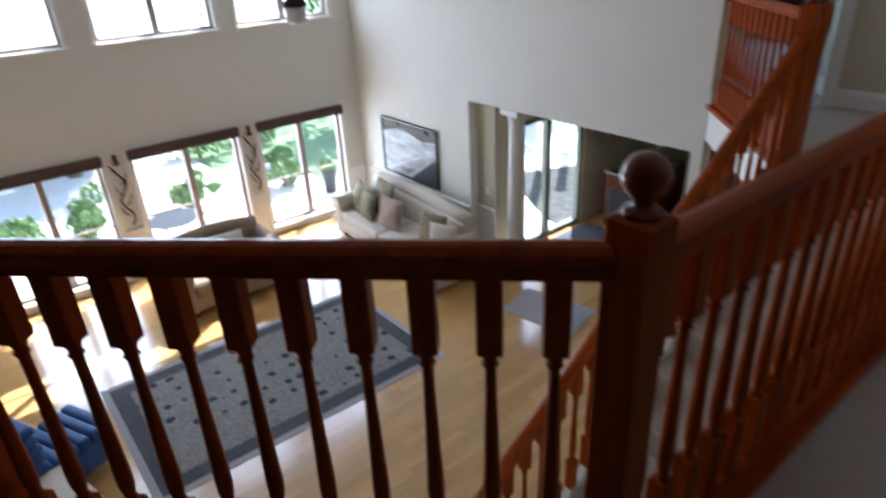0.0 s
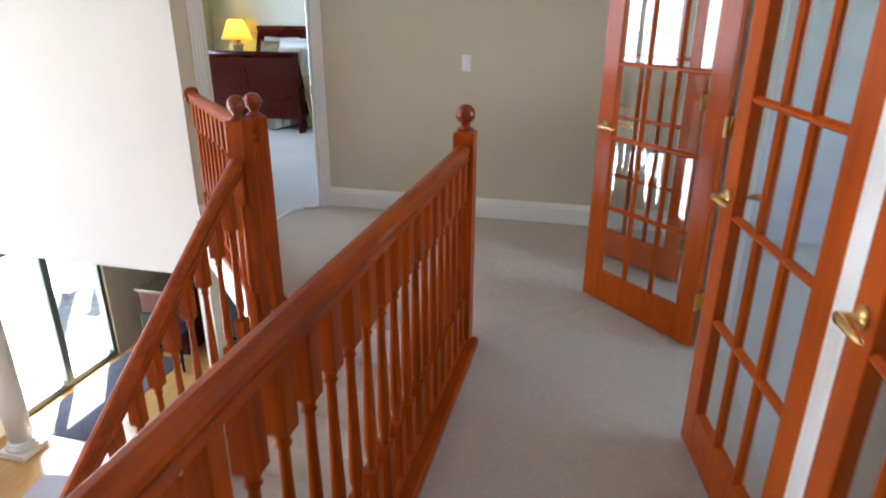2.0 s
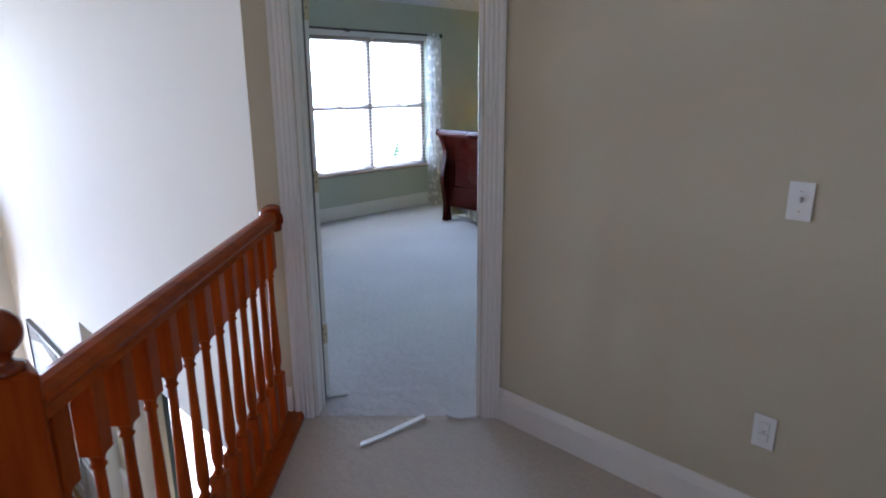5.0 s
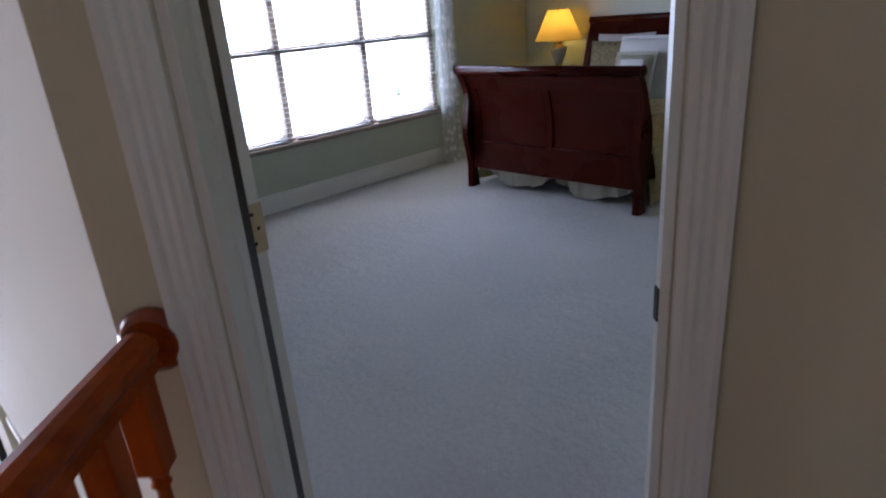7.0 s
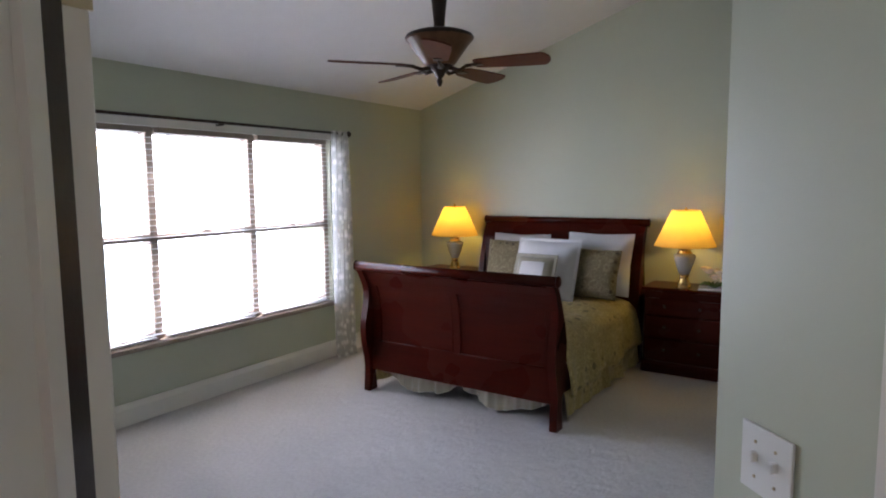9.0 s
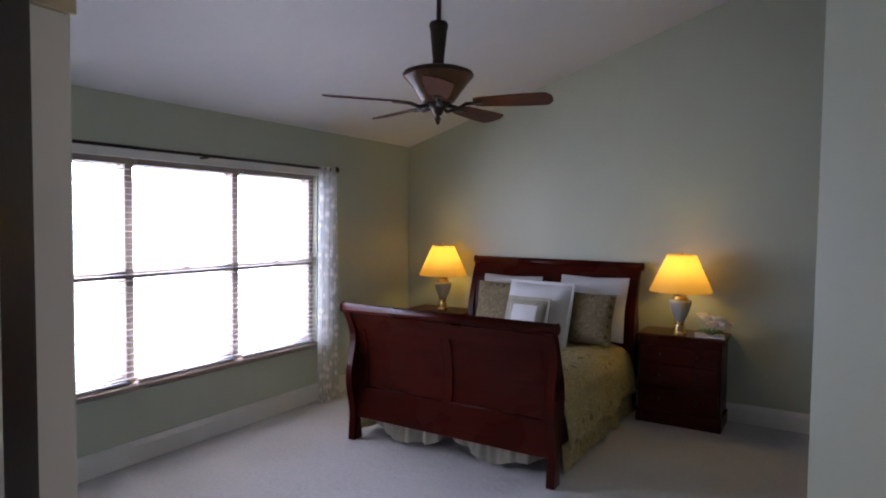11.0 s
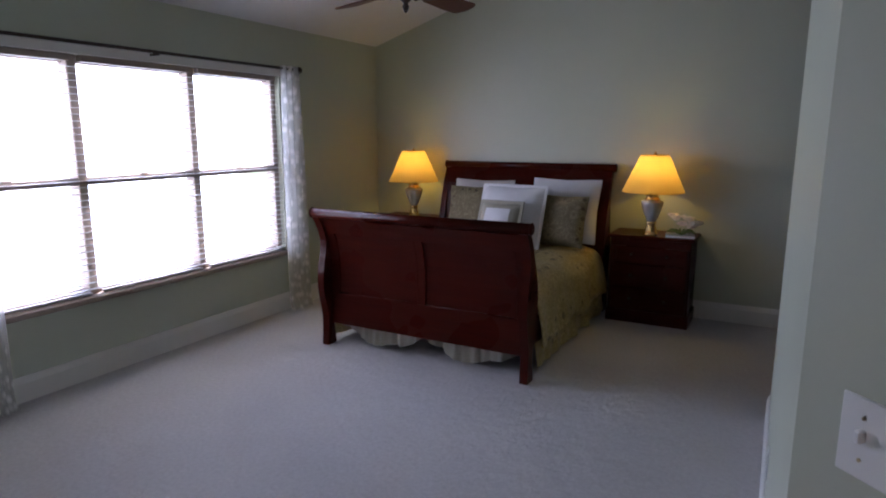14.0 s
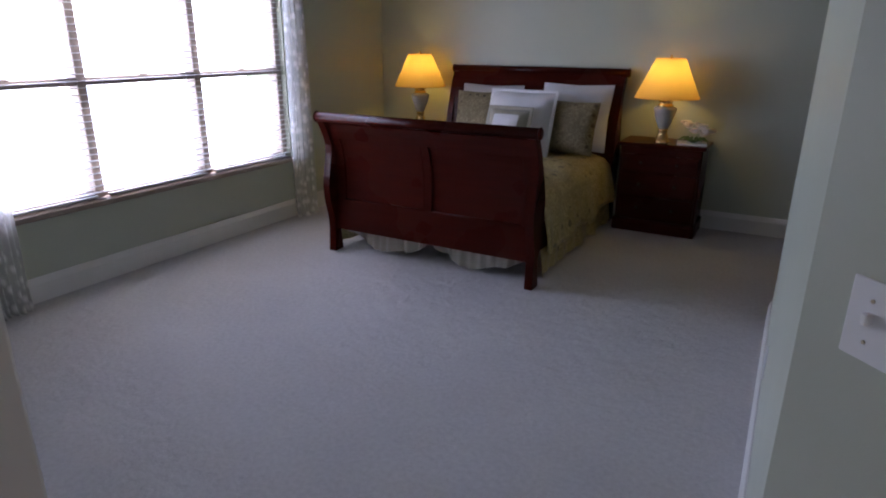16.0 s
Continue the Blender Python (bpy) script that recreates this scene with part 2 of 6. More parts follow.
M = dict(
    wall_cream=mat("cream_wall_paint", (0.73, 0.71, 0.64), (0.70, 0.68, 0.61), 0.75, fine=220, bump=0.06, big=0.7, grain=(2, 2, 2)),
    wall_beige=mat("beige_wall_paint", (0.57, 0.52, 0.375), (0.54, 0.49, 0.35), 0.6, fine=220, bump=0.06, big=0.7, grain=(2, 2, 2)),
    wall_sage=mat("sage_wall_paint", (0.50, 0.525, 0.415), (0.475, 0.50, 0.395), 0.42, fine=220, bump=0.06, big=0.7, grain=(2, 2, 2)),
    wall_grey=mat("grey_wall_paint", (0.64, 0.64, 0.67), None, 0.7, fine=200, bump=0.05),
    ceiling=mat("white_ceiling_paint", (0.76, 0.75, 0.76), (0.73, 0.72, 0.73), 0.85, fine=150, bump=0.12),
    white=mat("white_trim_paint", (0.80, 0.78, 0.73), (0.75, 0.73, 0.675), 0.35, fine=60, bump=0.03, grain=(6, 6, 1)),
    carpet=mat("cut_pile_carpet", (0.60, 0.53, 0.44), (0.50, 0.44, 0.365), 0.97, grain=(45, 45, 45), fine=300, bump=1.0, big=1.7, detail=8, spec=0.1, pile=9.0),
    bed_carpet=mat("bedroom_cut_pile_carpet", (0.65, 0.62, 0.60), (0.53, 0.50, 0.485), 0.97, grain=(45, 45, 45), fine=300, bump=1.0, big=1.7, detail=8, spec=0.1, pile=12.0),
    rail_wood=mat("red_stained_oak", (0.42, 0.075, 0.0030), (0.21, 0.029, 0.0015), 0.30, grain=(30, 30, 2.5), fine=90, bump=0.03, spec=0.06, coat=0.13, jitter=0.12),
    rail_gloss=mat("polished_red_stained_oak", (0.30, 0.045, 0.0022), (0.16, 0.02, 0.0012), 0.22, grain=(30, 30, 4), fine=90, bump=0.0, spec=0.15, coat=0.7, jitter=0.1),
    rail_wood_y=mat("red_stained_oak_along", (0.41, 0.073, 0.0030), (0.20, 0.028, 0.0015), 0.30, grain=(30, 2.5, 30), fine=90, bump=0.03, spec=0.06, coat=0.24),
    door_wood=mat("orange_stained_door_wood", (0.47, 0.086, 0.0045), (0.31, 0.047, 0.0022), 0.30, grain=(35, 35, 2), fine=90, bump=0.03, spec=0.08, coat=0.16, jitter=0.06),
    cherry=mat("dark_cherry_wood", (0.058, 0.0062, 0.0027), (0.034, 0.0036, 0.0017), 0.28, grain=(2.5, 30, 30), fine=80, bump=0.02, coat=0.06, spec=0.10),
    oak_floor=mat("honey_oak_board", (0.56, 0.33, 0.115), (0.45, 0.245, 0.075), 0.22, grain=(40, 2, 40), fine=40, bump=0.012, coat=0.7, jitter=0.10),
    brass=mat("polished_brass", (0.83, 0.58, 0.22), (0.75, 0.5, 0.18), 0.27, 1.0, bump=0.02, rough_var=0.05),
    steel=mat("hinge_metal", (0.62, 0.52, 0.36), None, 0.35, 1.0, bump=0.05),
    plate=mat("white_plastic", (0.80, 0.80, 0.78), (0.78, 0.78, 0.76), 0.3, bump=0.0),
    glass=glass_mat("clear_glass"),
    door_glass=glass_mat("door_glass", (0.97, 0.98, 0.98), 1.55),
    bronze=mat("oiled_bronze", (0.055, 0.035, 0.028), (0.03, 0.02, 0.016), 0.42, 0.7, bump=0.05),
    blade=mat("walnut_fan_blade", (0.115, 0.030, 0.013), (0.06, 0.015, 0.007), 0.45, grain=(3, 25, 25), bump=0.04, spec=0.2),
    alabaster=mat("amber_scavo_glass", (0.19, 0.095, 0.05), (0.085, 0.04, 0.022), 0.34, grain=(9, 9, 9), bump=0.1, spec=0.15),
    shade=shade_mat("cream_lampshade_cloth", (0.80, 0.56, 0.17)),
    ceramic=mat("grey_glazed_ceramic", (0.42, 0.41, 0.37), (0.36, 0.35, 0.31), 0.25, bump=0.03, coat=0.4),
    comforter=pattern_mat("gold_green_brocade", (0.35, 0.27, 0.105), (0.58, 0.47, 0.22), (0.17, 0.135, 0.055), 9.0, 0.5, 0.2, 13.0),
    cushion=pattern_mat("olive_floral_cloth", (0.17, 0.13, 0.065), (0.30, 0.25, 0.14), (0.085, 0.06, 0.03), 13.0, 0.7, 0.2, 16.0),
    satin=mat("champagne_satin", (0.42, 0.39, 0.315), (0.30, 0.275, 0.21), 0.35, grain=(20, 20, 4), fine=160, bump=0.1),
    linen=mat("white_pillow_cotton", (0.66, 0.65, 0.66), (0.60, 0.59, 0.60), 0.8, grain=(14, 14, 14), fine=300, bump=0.15),
    grey_linen=mat("grey_striped_cotton", (0.55, 0.53, 0.53), (0.42, 0.40, 0.40), 0.8, grain=(4, 4, 40), fine=300, bump=0.15),
    lace=sheer_mat("white_lace_sheer", (0.86, 0.85, 0.83), 0.45, 14.0),
    sofa=mat("cream_sofa_cloth", (0.66, 0.60, 0.50), (0.55, 0.49, 0.40), 0.9, grain=(30, 30, 30), fine=300, bump=0.3),
    tan_sofa=mat("tan_sofa_cloth", (0.34, 0.25, 0.17), (0.26, 0.18, 0.12), 0.9, grain=(30, 30, 30), fine=300, bump=0.3),
    rose=mat("dusty_rose_cushion_cloth", (0.42, 0.31, 0.26), (0.34, 0.25, 0.20), 0.9, fine=300, bump=0.3),
    blue=mat("blue_quilted_cloth", (0.045, 0.12, 0.32), (0.03, 0.08, 0.24), 0.6, grain=(25, 25, 25), fine=200, bump=0.25),
    rug=pattern_mat("slate_floral_rug", (0.25, 0.235, 0.22), (0.12, 0.112, 0.108), (0.028, 0.024, 0.032), 4.4, 0.95, 0.2, 9.0),
    rug_border=mat("charcoal_rug_border", (0.10, 0.10, 0.11), (0.035, 0.035, 0.045), 0.95, grain=(40, 40, 40), fine=300, bump=0.6),
    rug_edge=mat("pale_rug_band", (0.40, 0.38, 0.37), (0.32, 0.30, 0.29), 0.95, grain=(40, 40, 40), fine=300, bump=0.6),
    shade_wood=mat("woven_wood_shade", (0.11, 0.06, 0.045), (0.06, 0.032, 0.025), 0.7, grain=(40, 3, 40), bump=0.3),
    frame_tan=mat("taupe_window_frame", (0.34, 0.27, 0.22), (0.29, 0.225, 0.18), 0.45, bump=0.03),
    black=mat("black_frame_lacquer", (0.02, 0.02, 0.022), None, 0.3, bump=0.0),
    slat=mat("white_blind_slat", (0.80, 0.79, 0.76), None, 0.4, bump=0.0),
    grass=mat("lawn", (0.22, 0.32, 0.15), (0.15, 0.24, 0.10), 0.95, grain=(3, 3, 3), fine=60, bump=0.8),
    patio=mat("pale_concrete", (0.68, 0.65, 0.60), (0.58, 0.55, 0.50), 0.85, grain=(4, 4, 4), fine=70, bump=0.3),
    leaf=mat("leaf_green", (0.15, 0.25, 0.085), (0.09, 0.17, 0.05), 0.6, grain=(2, 2, 2), bump=0.0),
    bark=mat("bark", (0.13, 0.10, 0.075), None, 0.9, bump=0.6, fine=40),
    gravel=mat("speckled_gravel", (0.07, 0.069, 0.062), (0.010, 0.011, 0.009), 0.9, grain=(6, 6, 6), fine=60, bump=1.0, detail=3),
    kitchen_wood=mat("dark_red_brown_cabinet_wood", (0.085, 0.018, 0.006), (0.05, 0.011, 0.004), 0.4, grain=(35, 35, 2), fine=90, bump=0.05, spec=0.08),
    granite=mat("dark_olive_granite", (0.13, 0.11, 0.07), (0.05, 0.045, 0.03), 0.25, grain=(60, 60, 60), fine=200, bump=0.0),
    petal=mat("ivory_petal", (0.86, 0.82, 0.74), (0.76, 0.62, 0.52), 0.7, bump=0.05),
    blue_canvas=mat("dark_blue_canvas", (0.03, 0.04, 0.09), (0.02, 0.028, 0.06), 0.85, fine=200, bump=0.2),
    iron=mat("patio_iron", (0.05, 0.055, 0.065), None, 0.5, 0.6, bump=0.05),
)


# ---------------- mesh helpers ----------------
def box(bm, x0, x1, y0, y1, z0, z1, m=None):
    vs = [bm.verts.new((x, y, z)) for x in (x0, x1) for y in (y0, y1) for z in (z0, z1)]
    for f in ((0, 1, 3, 2), (4, 6, 7, 5), (0, 4, 5, 1), (2, 3, 7, 6), (0, 2, 6, 4), (1, 5, 7, 3)):
        bm.faces.new([vs[i] for i in f])
    if m is not None:
        bmesh.ops.transform(bm, matrix=m, verts=vs)
    return vs


def rbox(bm, x0, x1, y0, y1, z0, z1, r=0.01, seg=2, m=None):
    """A box with rounded edges."""
    t = bmesh.new()
    box(t, x0, x1, y0, y1, z0, z1)
    bmesh.ops.recalc_face_normals(t, faces=t.faces)
    bmesh.ops.bevel(t, geom=list(t.edges), offset=r, segments=seg, profile=0.5, affect="EDGES")
    return merge(bm, t, m)


def merge(bm, t, m=None):
    idx = {}
    for v in t.verts:
        idx[v] = bm.verts.new(m @ v.co if m is not None else v.co)
    for f in t.faces:
        bm.faces.new([idx[v] for v in f.verts]).smooth = f.smooth
    t.free()
    return list(idx.values())


def lathe(bm, prof, seg=14, m=None, cx=0.0, cy=0.0, square=None):
    """Turns (radius, height) pairs round the z axis through cx, cy."""
    rings, made = [], []
    for r, z in prof:
        ring = [bm.verts.new((cx + r * math.cos(2 * math.pi * i / seg), cy + r * math.sin(2 * math.pi * i / seg), z)) for i in range(seg)]
        rings.append(ring)
        made += ring
    for a, b in zip(rings, rings[1:]):
        for i in range(seg):
            bm.faces.new((a[i], a[(i + 1) % seg], b[(i + 1) % seg], b[i])).smooth = True
    bm.faces.new(rings[0][::-1])
    bm.faces.new(rings[-1])
    if m is not None:
        bmesh.ops.transform(bm, matrix=m, verts=made)
    return made


def sweep(bm, prof, a, b, m=None):
    """A closed profile of (side, up) pairs carried straight from a to b; side lies level."""
    a, b = Vector(a), Vector(b)
    d = (b - a).normalized()
    side = d.cross(Vector((0, 0, 1))).normalized()
    up = side.cross(d)
    ra = [bm.verts.new(a + side * s + up * u) for s, u in prof]
    rb = [bm.verts.new(b + side * s + up * u) for s, u in prof]
    n = len(prof)
    for i in range(n):
        bm.faces.new((ra[i], ra[(i + 1) % n], rb[(i + 1) % n], rb[i]))
    bm.faces.new(ra[::-1])
    bm.faces.new(rb)
    if m is not None:
        bmesh.ops.transform(bm, matrix=m, verts=ra + rb)


def prism(bm, pts, axis, a, b, smooth=False):
    """A closed outline of pairs, pushed out along an axis from a to b."""
    def at(p, v):
        return {"x": (v, p[0], p[1]), "y": (p[0], v, p[1]), "z": (p[0], p[1], v)}[axis]
    ra, rb = [bm.verts.new(at(p, a)) for p in pts], [bm.verts.new(at(p, b)) for p in pts]
    n = len(pts)
    for i in range(n):
        bm.faces.new((ra[i], ra[(i + 1) % n], rb[(i + 1) % n], rb[i])).smooth = smooth
    bm.faces.new(ra[::-1])
    bm.faces.new(rb)


def tube(bm, pts, r, seg=8):
    rings = []
    for i, p in enumerate(pts):
        p = Vector(p)
        d = (Vector(pts[min(i + 1, len(pts) - 1)]) - Vector(pts[max(i - 1, 0)])).normalized()
        s = d.cross(Vector((0, 0, 1)) if abs(d.z) < 0.9 else Vector((1, 0, 0))).normalized()
        u = s.cross(d)
        rr = r[i] if isinstance(r, (list, tuple)) else r
        rings.append([bm.verts.new(p + rr * (s * math.cos(2 * math.pi * k / seg) + u * math.sin(2 * math.pi * k / seg))) for k in range(seg)])
    for a, b in zip(rings, rings[1:]):
        for k in range(seg):
            bm.faces.new((a[k], a[(k + 1) % seg], b[(k + 1) % seg], b[k])).smooth = True
    bm.faces.new(rings[0][::-1])
    bm.faces.new(rings[-1])


def mesh_of(name, bm, material):
    bmesh.ops.recalc_face_normals(bm, faces=bm.faces)
    me = bpy.data.meshes.new(name)
    bm.to_mesh(me)
    bm.free()
    me.materials.append(material)
    return me


def part(name, bm, material, parent, label="", m=None):
    """Links a bmesh (or a ready mesh) as one mesh object under a thing or a part."""
    me = bm if isinstance(bm, bpy.types.Mesh) else mesh_of(name, bm, material)
    ob = new(name, me)
    ob.parent = parent
    if m is not None:
        ob.matrix_local = m
    if label:
        ob["label"] = label
    return ob


def thing(name, m, label, category, group=""):
    ob = new(name)
    ob.empty_display_size = 0.1
    ob.matrix_world = m
    return tagged(ob, label, category, group)


def solid(name, bm, material, label, category="", kind="structure", m=None):
    ob = new(name, mesh_of(name, bm, material))
    if m is not None:
        ob.matrix_world = m
    return tagged(ob, label, category, "", kind)


def plate_poly(bm, pts, z0, z1):
    prism(bm, pts, "z", z0, z1)


def wall_mesh(bm, p0, p1, z0, z1, thick, holes=()):
    """A wall from p0 to p1, its thickness to the left of that way, with holes (s0, s1, za, zb)."""
    p0, p1 = Vector((*p0, 0)), Vector((*p1, 0))
    d = p1 - p0
    m = Matrix.Translation(p0) @ Matrix.Rotation(math.atan2(d.y, d.x), 4, "Z")
    cuts = sorted({0.0, d.length, *[h[0] for h in holes], *[h[1] for h in holes]})
    for a, b in zip(cuts, cuts[1:]):
        z = z0
        for _, _, za, zb in sorted((h for h in holes if h[0] <= a + 1e-6 and h[1] >= b - 1e-6), key=lambda h: h[2]):
            if za > z:
                box(bm, a, b, 0, thick, z, za, m)
            z = zb
        if z1 > z:
            box(bm, a, b, 0, thick, z, z1, m)
    return m


def wall(name, p0, p1, z0, z1, thick, material, label, holes=()):
    bm = bmesh.new()
    wall_mesh(bm, p0, p1, z0, z1, thick, holes)
    return solid(name, bm, material, label)


BASE = [(0, 0), (0.016, 0), (0.016, 0.115), (0.010, 0.14), (0.006, 0.155), (0, 0.155)]


def baseboard(p0, p1, z=0.0):
    """A moulded baseboard on the right of the way from p0 to p1."""
    bm = bmesh.new()
    sweep(bm, BASE, (*p0, z), (*p1, z))
    return solid("baseboard", bm, M["white"], "white painted moulded baseboard along the wall")


# ---------------- structure ----------------
LOW, TOP = -2.735, 2.75
WIN = ((0.106, 1.574), (1.95, 3.475), (3.804, 5.253))
wall("wall_great_room_west", (-8.90, -3.0), (-8.90, 5.80), LOW, TOP, 0.2, M["wall_cream"], "cream painted two-storey wall with tall windows",
     [(y0 + 3, y1 + 3, -2.593, -0.89) for y0, y1 in WIN] + [(y0 + 3, y1 + 3, 0.521, 2.065) for y0, y1 in WIN])
wall("wall_great_room_north", (-8.90, 5.621), (-2.739, 5.621), LOW, 4.9, 0.15, M["wall_cream"], "cream painted wall over the wide kitchen opening",
     [(2.82, 6.05, LOW, -0.44)])
wall("wall_great_room_south", (-1.4, -3.0), (-8.90, -3.0), LOW, TOP, 0.15, M["wall_cream"], "plain cream painted wall")
DIAG0, DIAG1 = Vector((-2.739, 5.621, 0)), Vector((-1.995, 6.365, 0))
DLEN = (DIAG1 - DIAG0).length
DOOR_S0, DOOR_S1, DOOR_H = 0.195, 0.972, 2.17
bm = bmesh.new()
wall_mesh(bm, DIAG0.xy, DIAG1.xy, -0.3, 4.9, 0.17, [(DOOR_S0, DLEN, 0, DOOR_H)])
dm = Matrix.Translation(DIAG0) @ Matrix.Rotation(radians(45), 4, "Z")
box(bm, DOOR_S1, DLEN, 0, 0.021, 0, DOOR_H, dm)
solid("wall_bedroom_door", bm, M["wall_beige"], "beige painted angled wall holding the bedroom doorway")
wall("wall_hall_end", (-1.995, 6.365), (0.82, 6.365), -0.3, 4.9, 0.13, M["wall_beige"], "beige painted wall at the end of the upstairs hall")
wall("wall_hall_east", (0.70, 6.365), (0.70, 1.93), -0.3, TOP, 0.12, M["wall_cream"], "cream painted hall wall with glazed door openings",
     [(0.965, 1.665, 0, 2.175), (1.765, 3.275, 0, 2.175), (3.345, 4.04, 0, 2.175)])
wall("wall_loft_corner", (0.82, 1.93), (5.6, 1.93), -0.3, TOP, 0.12, M["wall_beige"], "plain beige painted wall of the loft")
wall("wall_loft_east", (5.6, 1.93), (5.6, -5.6), -0.3, TOP, 0.12, M["wall_beige"], "plain beige painted loft wall")
wall("wall_loft_south", (5.6, -5.6), (-1.55, -5.6), -0.3, TOP, -0.12, M["wall_beige"], "plain beige painted loft wall")
wall("wall_loft_west", (-1.56, -5.6), (-1.56, -0.06), LOW, TOP, -0.12, M["wall_cream"], "plain cream painted wall beside the stairwell")
wall("wall_office_east", (4.2, 2.05), (4.2, 6.365), -0.3, TOP, -0.12, M["wall_grey"], "plain grey painted office wall", [(1.4, 2.9, 0.7, 2.0)])
wall("wall_office_north", (0.82, 6.365), (4.2, 6.365), -0.3, TOP, 0.12, M["wall_grey"], "plain grey painted office wall")
wall("wall_under_hall", (-0.36, 4.4), (-0.36, -3.0), LOW, -0.3, 0.12, M["wall_cream"], "cream painted wall beside the staircase")
wall("wall_lower_south", (2.4, -3.0), (-1.4, -3.0), LOW, -0.3, 0.12, M["wall_cream"], "plain cream painted wall")
# bedroom
wall("wall_bedroom_west", (-6.19, 5.80), (-6.19, 11.35), -0.3, 2.6, 0.2, M["wall_sage"], "sage green painted wall with a triple window", [(1.45, 4.085, 0.53, 2.045)])
wall("wall_bedroom_north", (-6.39, 11.35), (1.0, 11.35), -0.3, 5.2, 0.15, M["wall_sage"], "sage green painted wall under a sloping ceiling")
wall("wall_bedroom_east", (1.0, 11.35), (1.0, 6.5), -0.3, 5.2, 0.15, M["wall_sage"], "plain sage green painted wall")
wall("wall_bedroom_switch", (-2.30, 6.80), (-1.99, 6.49), 0, 4.6, 0.1, M["wall_sage"], "sage green painted short wall with a light switch")
wall("wall_bedroom_partition", (-2.30, 9.44), (-2.30, 6.80), 0, 4.4, 0.12, M["wall_sage"], "sage green painted partition wall")
bm = bmesh.new()
wall_mesh(bm, (-6.19, 5.774), (-2.83, 5.774), 0, 4.4, 0.012)
wall_mesh(bm, (-1.95, 6.495), (1.0, 6.495), 0, 4.9, 0.012)
q = Vector((-0.1223, 0.1223))
wall_mesh(bm, DIAG0.xy + q, DIAG1.xy + q, 0, 4.6, 0.012, [(DOOR_S0 - 0.09, DLEN, 0, DOOR_H + 0.09)])
solid("wall_bedroom_south", bm, M["wall_sage"], "sage green painted wall round the bedroom door")

# floors
HALL = [(-1.54, -0.05), (-0.42, 1.07), (-0.42, 4.40), (-1.51, 4.40), (-2.735, 5.625), (-1.995, 6.365), (0.70, 6.365), (0.70, 1.93), (5.6, 1.93), (5.6, -5.6), (-1.54, -5.6)]
bm = bmesh.new()
plate_poly(bm, HALL, -0.30, -0.012)
solid("floor_slab", bm, M["white"], "white painted edge of the upstairs floor")
bm = bmesh.new()
plate_poly(bm, HALL, -0.012, 0.0)
for s0, s1 in ((0.965, 1.665), (1.765, 3.275), (3.345, 4.04)):
    box(bm, 0.70, 0.825, 6.365 - s1, 6.365 - s0, -0.012, 0.004)
solid("floor_hall", bm, M["carpet"], "beige cut pile carpet in the upstairs hall")
bm = bmesh.new()
plate_poly(bm, [(0.82, 2.05), (4.2, 2.05), (4.2, 6.365), (0.82, 6.365)], -0.3, 0.0)
solid("floor_office", bm, M["bed_carpet"], "grey cut pile carpet in the office")
bm = bmesh.new()
plate_poly(bm, [(-6.3, 5.72), (-2.80, 5.70), (-2.725, 5.635), (-1.995, 6.365), (-1.93, 6.45), (1.05, 6.45), (1.05, 11.4), (-6.3, 11.4)], -0.3, 0.001)
solid("floor_bedroom", bm, M["bed_carpet"], "grey beige cut pile carpet in the bedroom")
bm = bmesh.new()
tuft = [(-2.265, 5.765), (-2.24, 5.75), (-2.226, 5.86), (-2.222, 5.98), (-2.217, 6.11), (-2.243, 6.125), (-2.25, 6.0), (-2.252, 5.88)]
prism(bm, tuft, "z", 0.0, 0.008)
tagged(new("carpet_seam", mesh_of("carpet_seam", bm, M["white"])), "pale frayed strip where two carpets meet", "carpet seam")
for name, pts in (("carpet_fray", [(-2.735, 5.885), (-2.715, 5.87), (-2.68, 5.93), (-2.655, 5.985), (-2.675, 5.99), (-2.70, 5.945)]),
                  ("carpet_fray", [(-2.17, 6.20), (-2.15, 6.19), (-2.085, 6.215), (-2.045, 6.28), (-2.07, 6.285), (-2.10, 6.235)])):
    bm = bmesh.new()
    prism(bm, pts, "z", 0.0, 0.012)
    bmesh.ops.bevel(bm, geom=[e for e in bm.edges if min(v.co.z for v in e.verts) > 0.01], offset=0.004, segments=1, affect="EDGES")
    tagged(new(name, mesh_of(name, bm, M["bed_carpet"])), "loose frayed carpet edge beside the door jamb", "carpet fray", "frayed carpet edges")
bm = bmesh.new()
box(bm, -8.90, 2.4, -3.0, 5.78, LOW - 0.3, LOW - 0.004)
box(bm, -5.84, 2.4, 5.78, 9.7, LOW - 0.3, LOW - 0.004)
solid("floor_lower", bm, M["oak_floor"], "lower floor under the oak boards")
# ceilings
bm = bmesh.new()
box(bm, -9.1, 5.72, -5.72, 5.66, TOP, TOP + 0.1)
box(bm, -2.76, 4.3, 5.66, 6.42, TOP, TOP + 0.1)
solid("ceiling_hall", bm, M["ceiling"], "white ceiling over the hall and great room")
bm = bmesh.new()
SLOPE = 0.3256
prism(bm, [(-6.4, 2.45 - 0.21 * SLOPE), (1.1, 2.45 + 7.29 * SLOPE), (1.1, 2.6 + 7.29 * SLOPE), (-6.4, 2.6 - 0.21 * SLOPE)], "y", 5.75, 11.5)
solid("ceiling_bedroom", bm, M["ceiling"], "white sloping bedroom ceiling")
bm = bmesh.new()
box(bm, -6.0, -0.3, 5.80, 9.75, -0.44, -0.31)
solid("ceiling_kitchen", bm, M["ceiling"], "white kitchen ceiling")

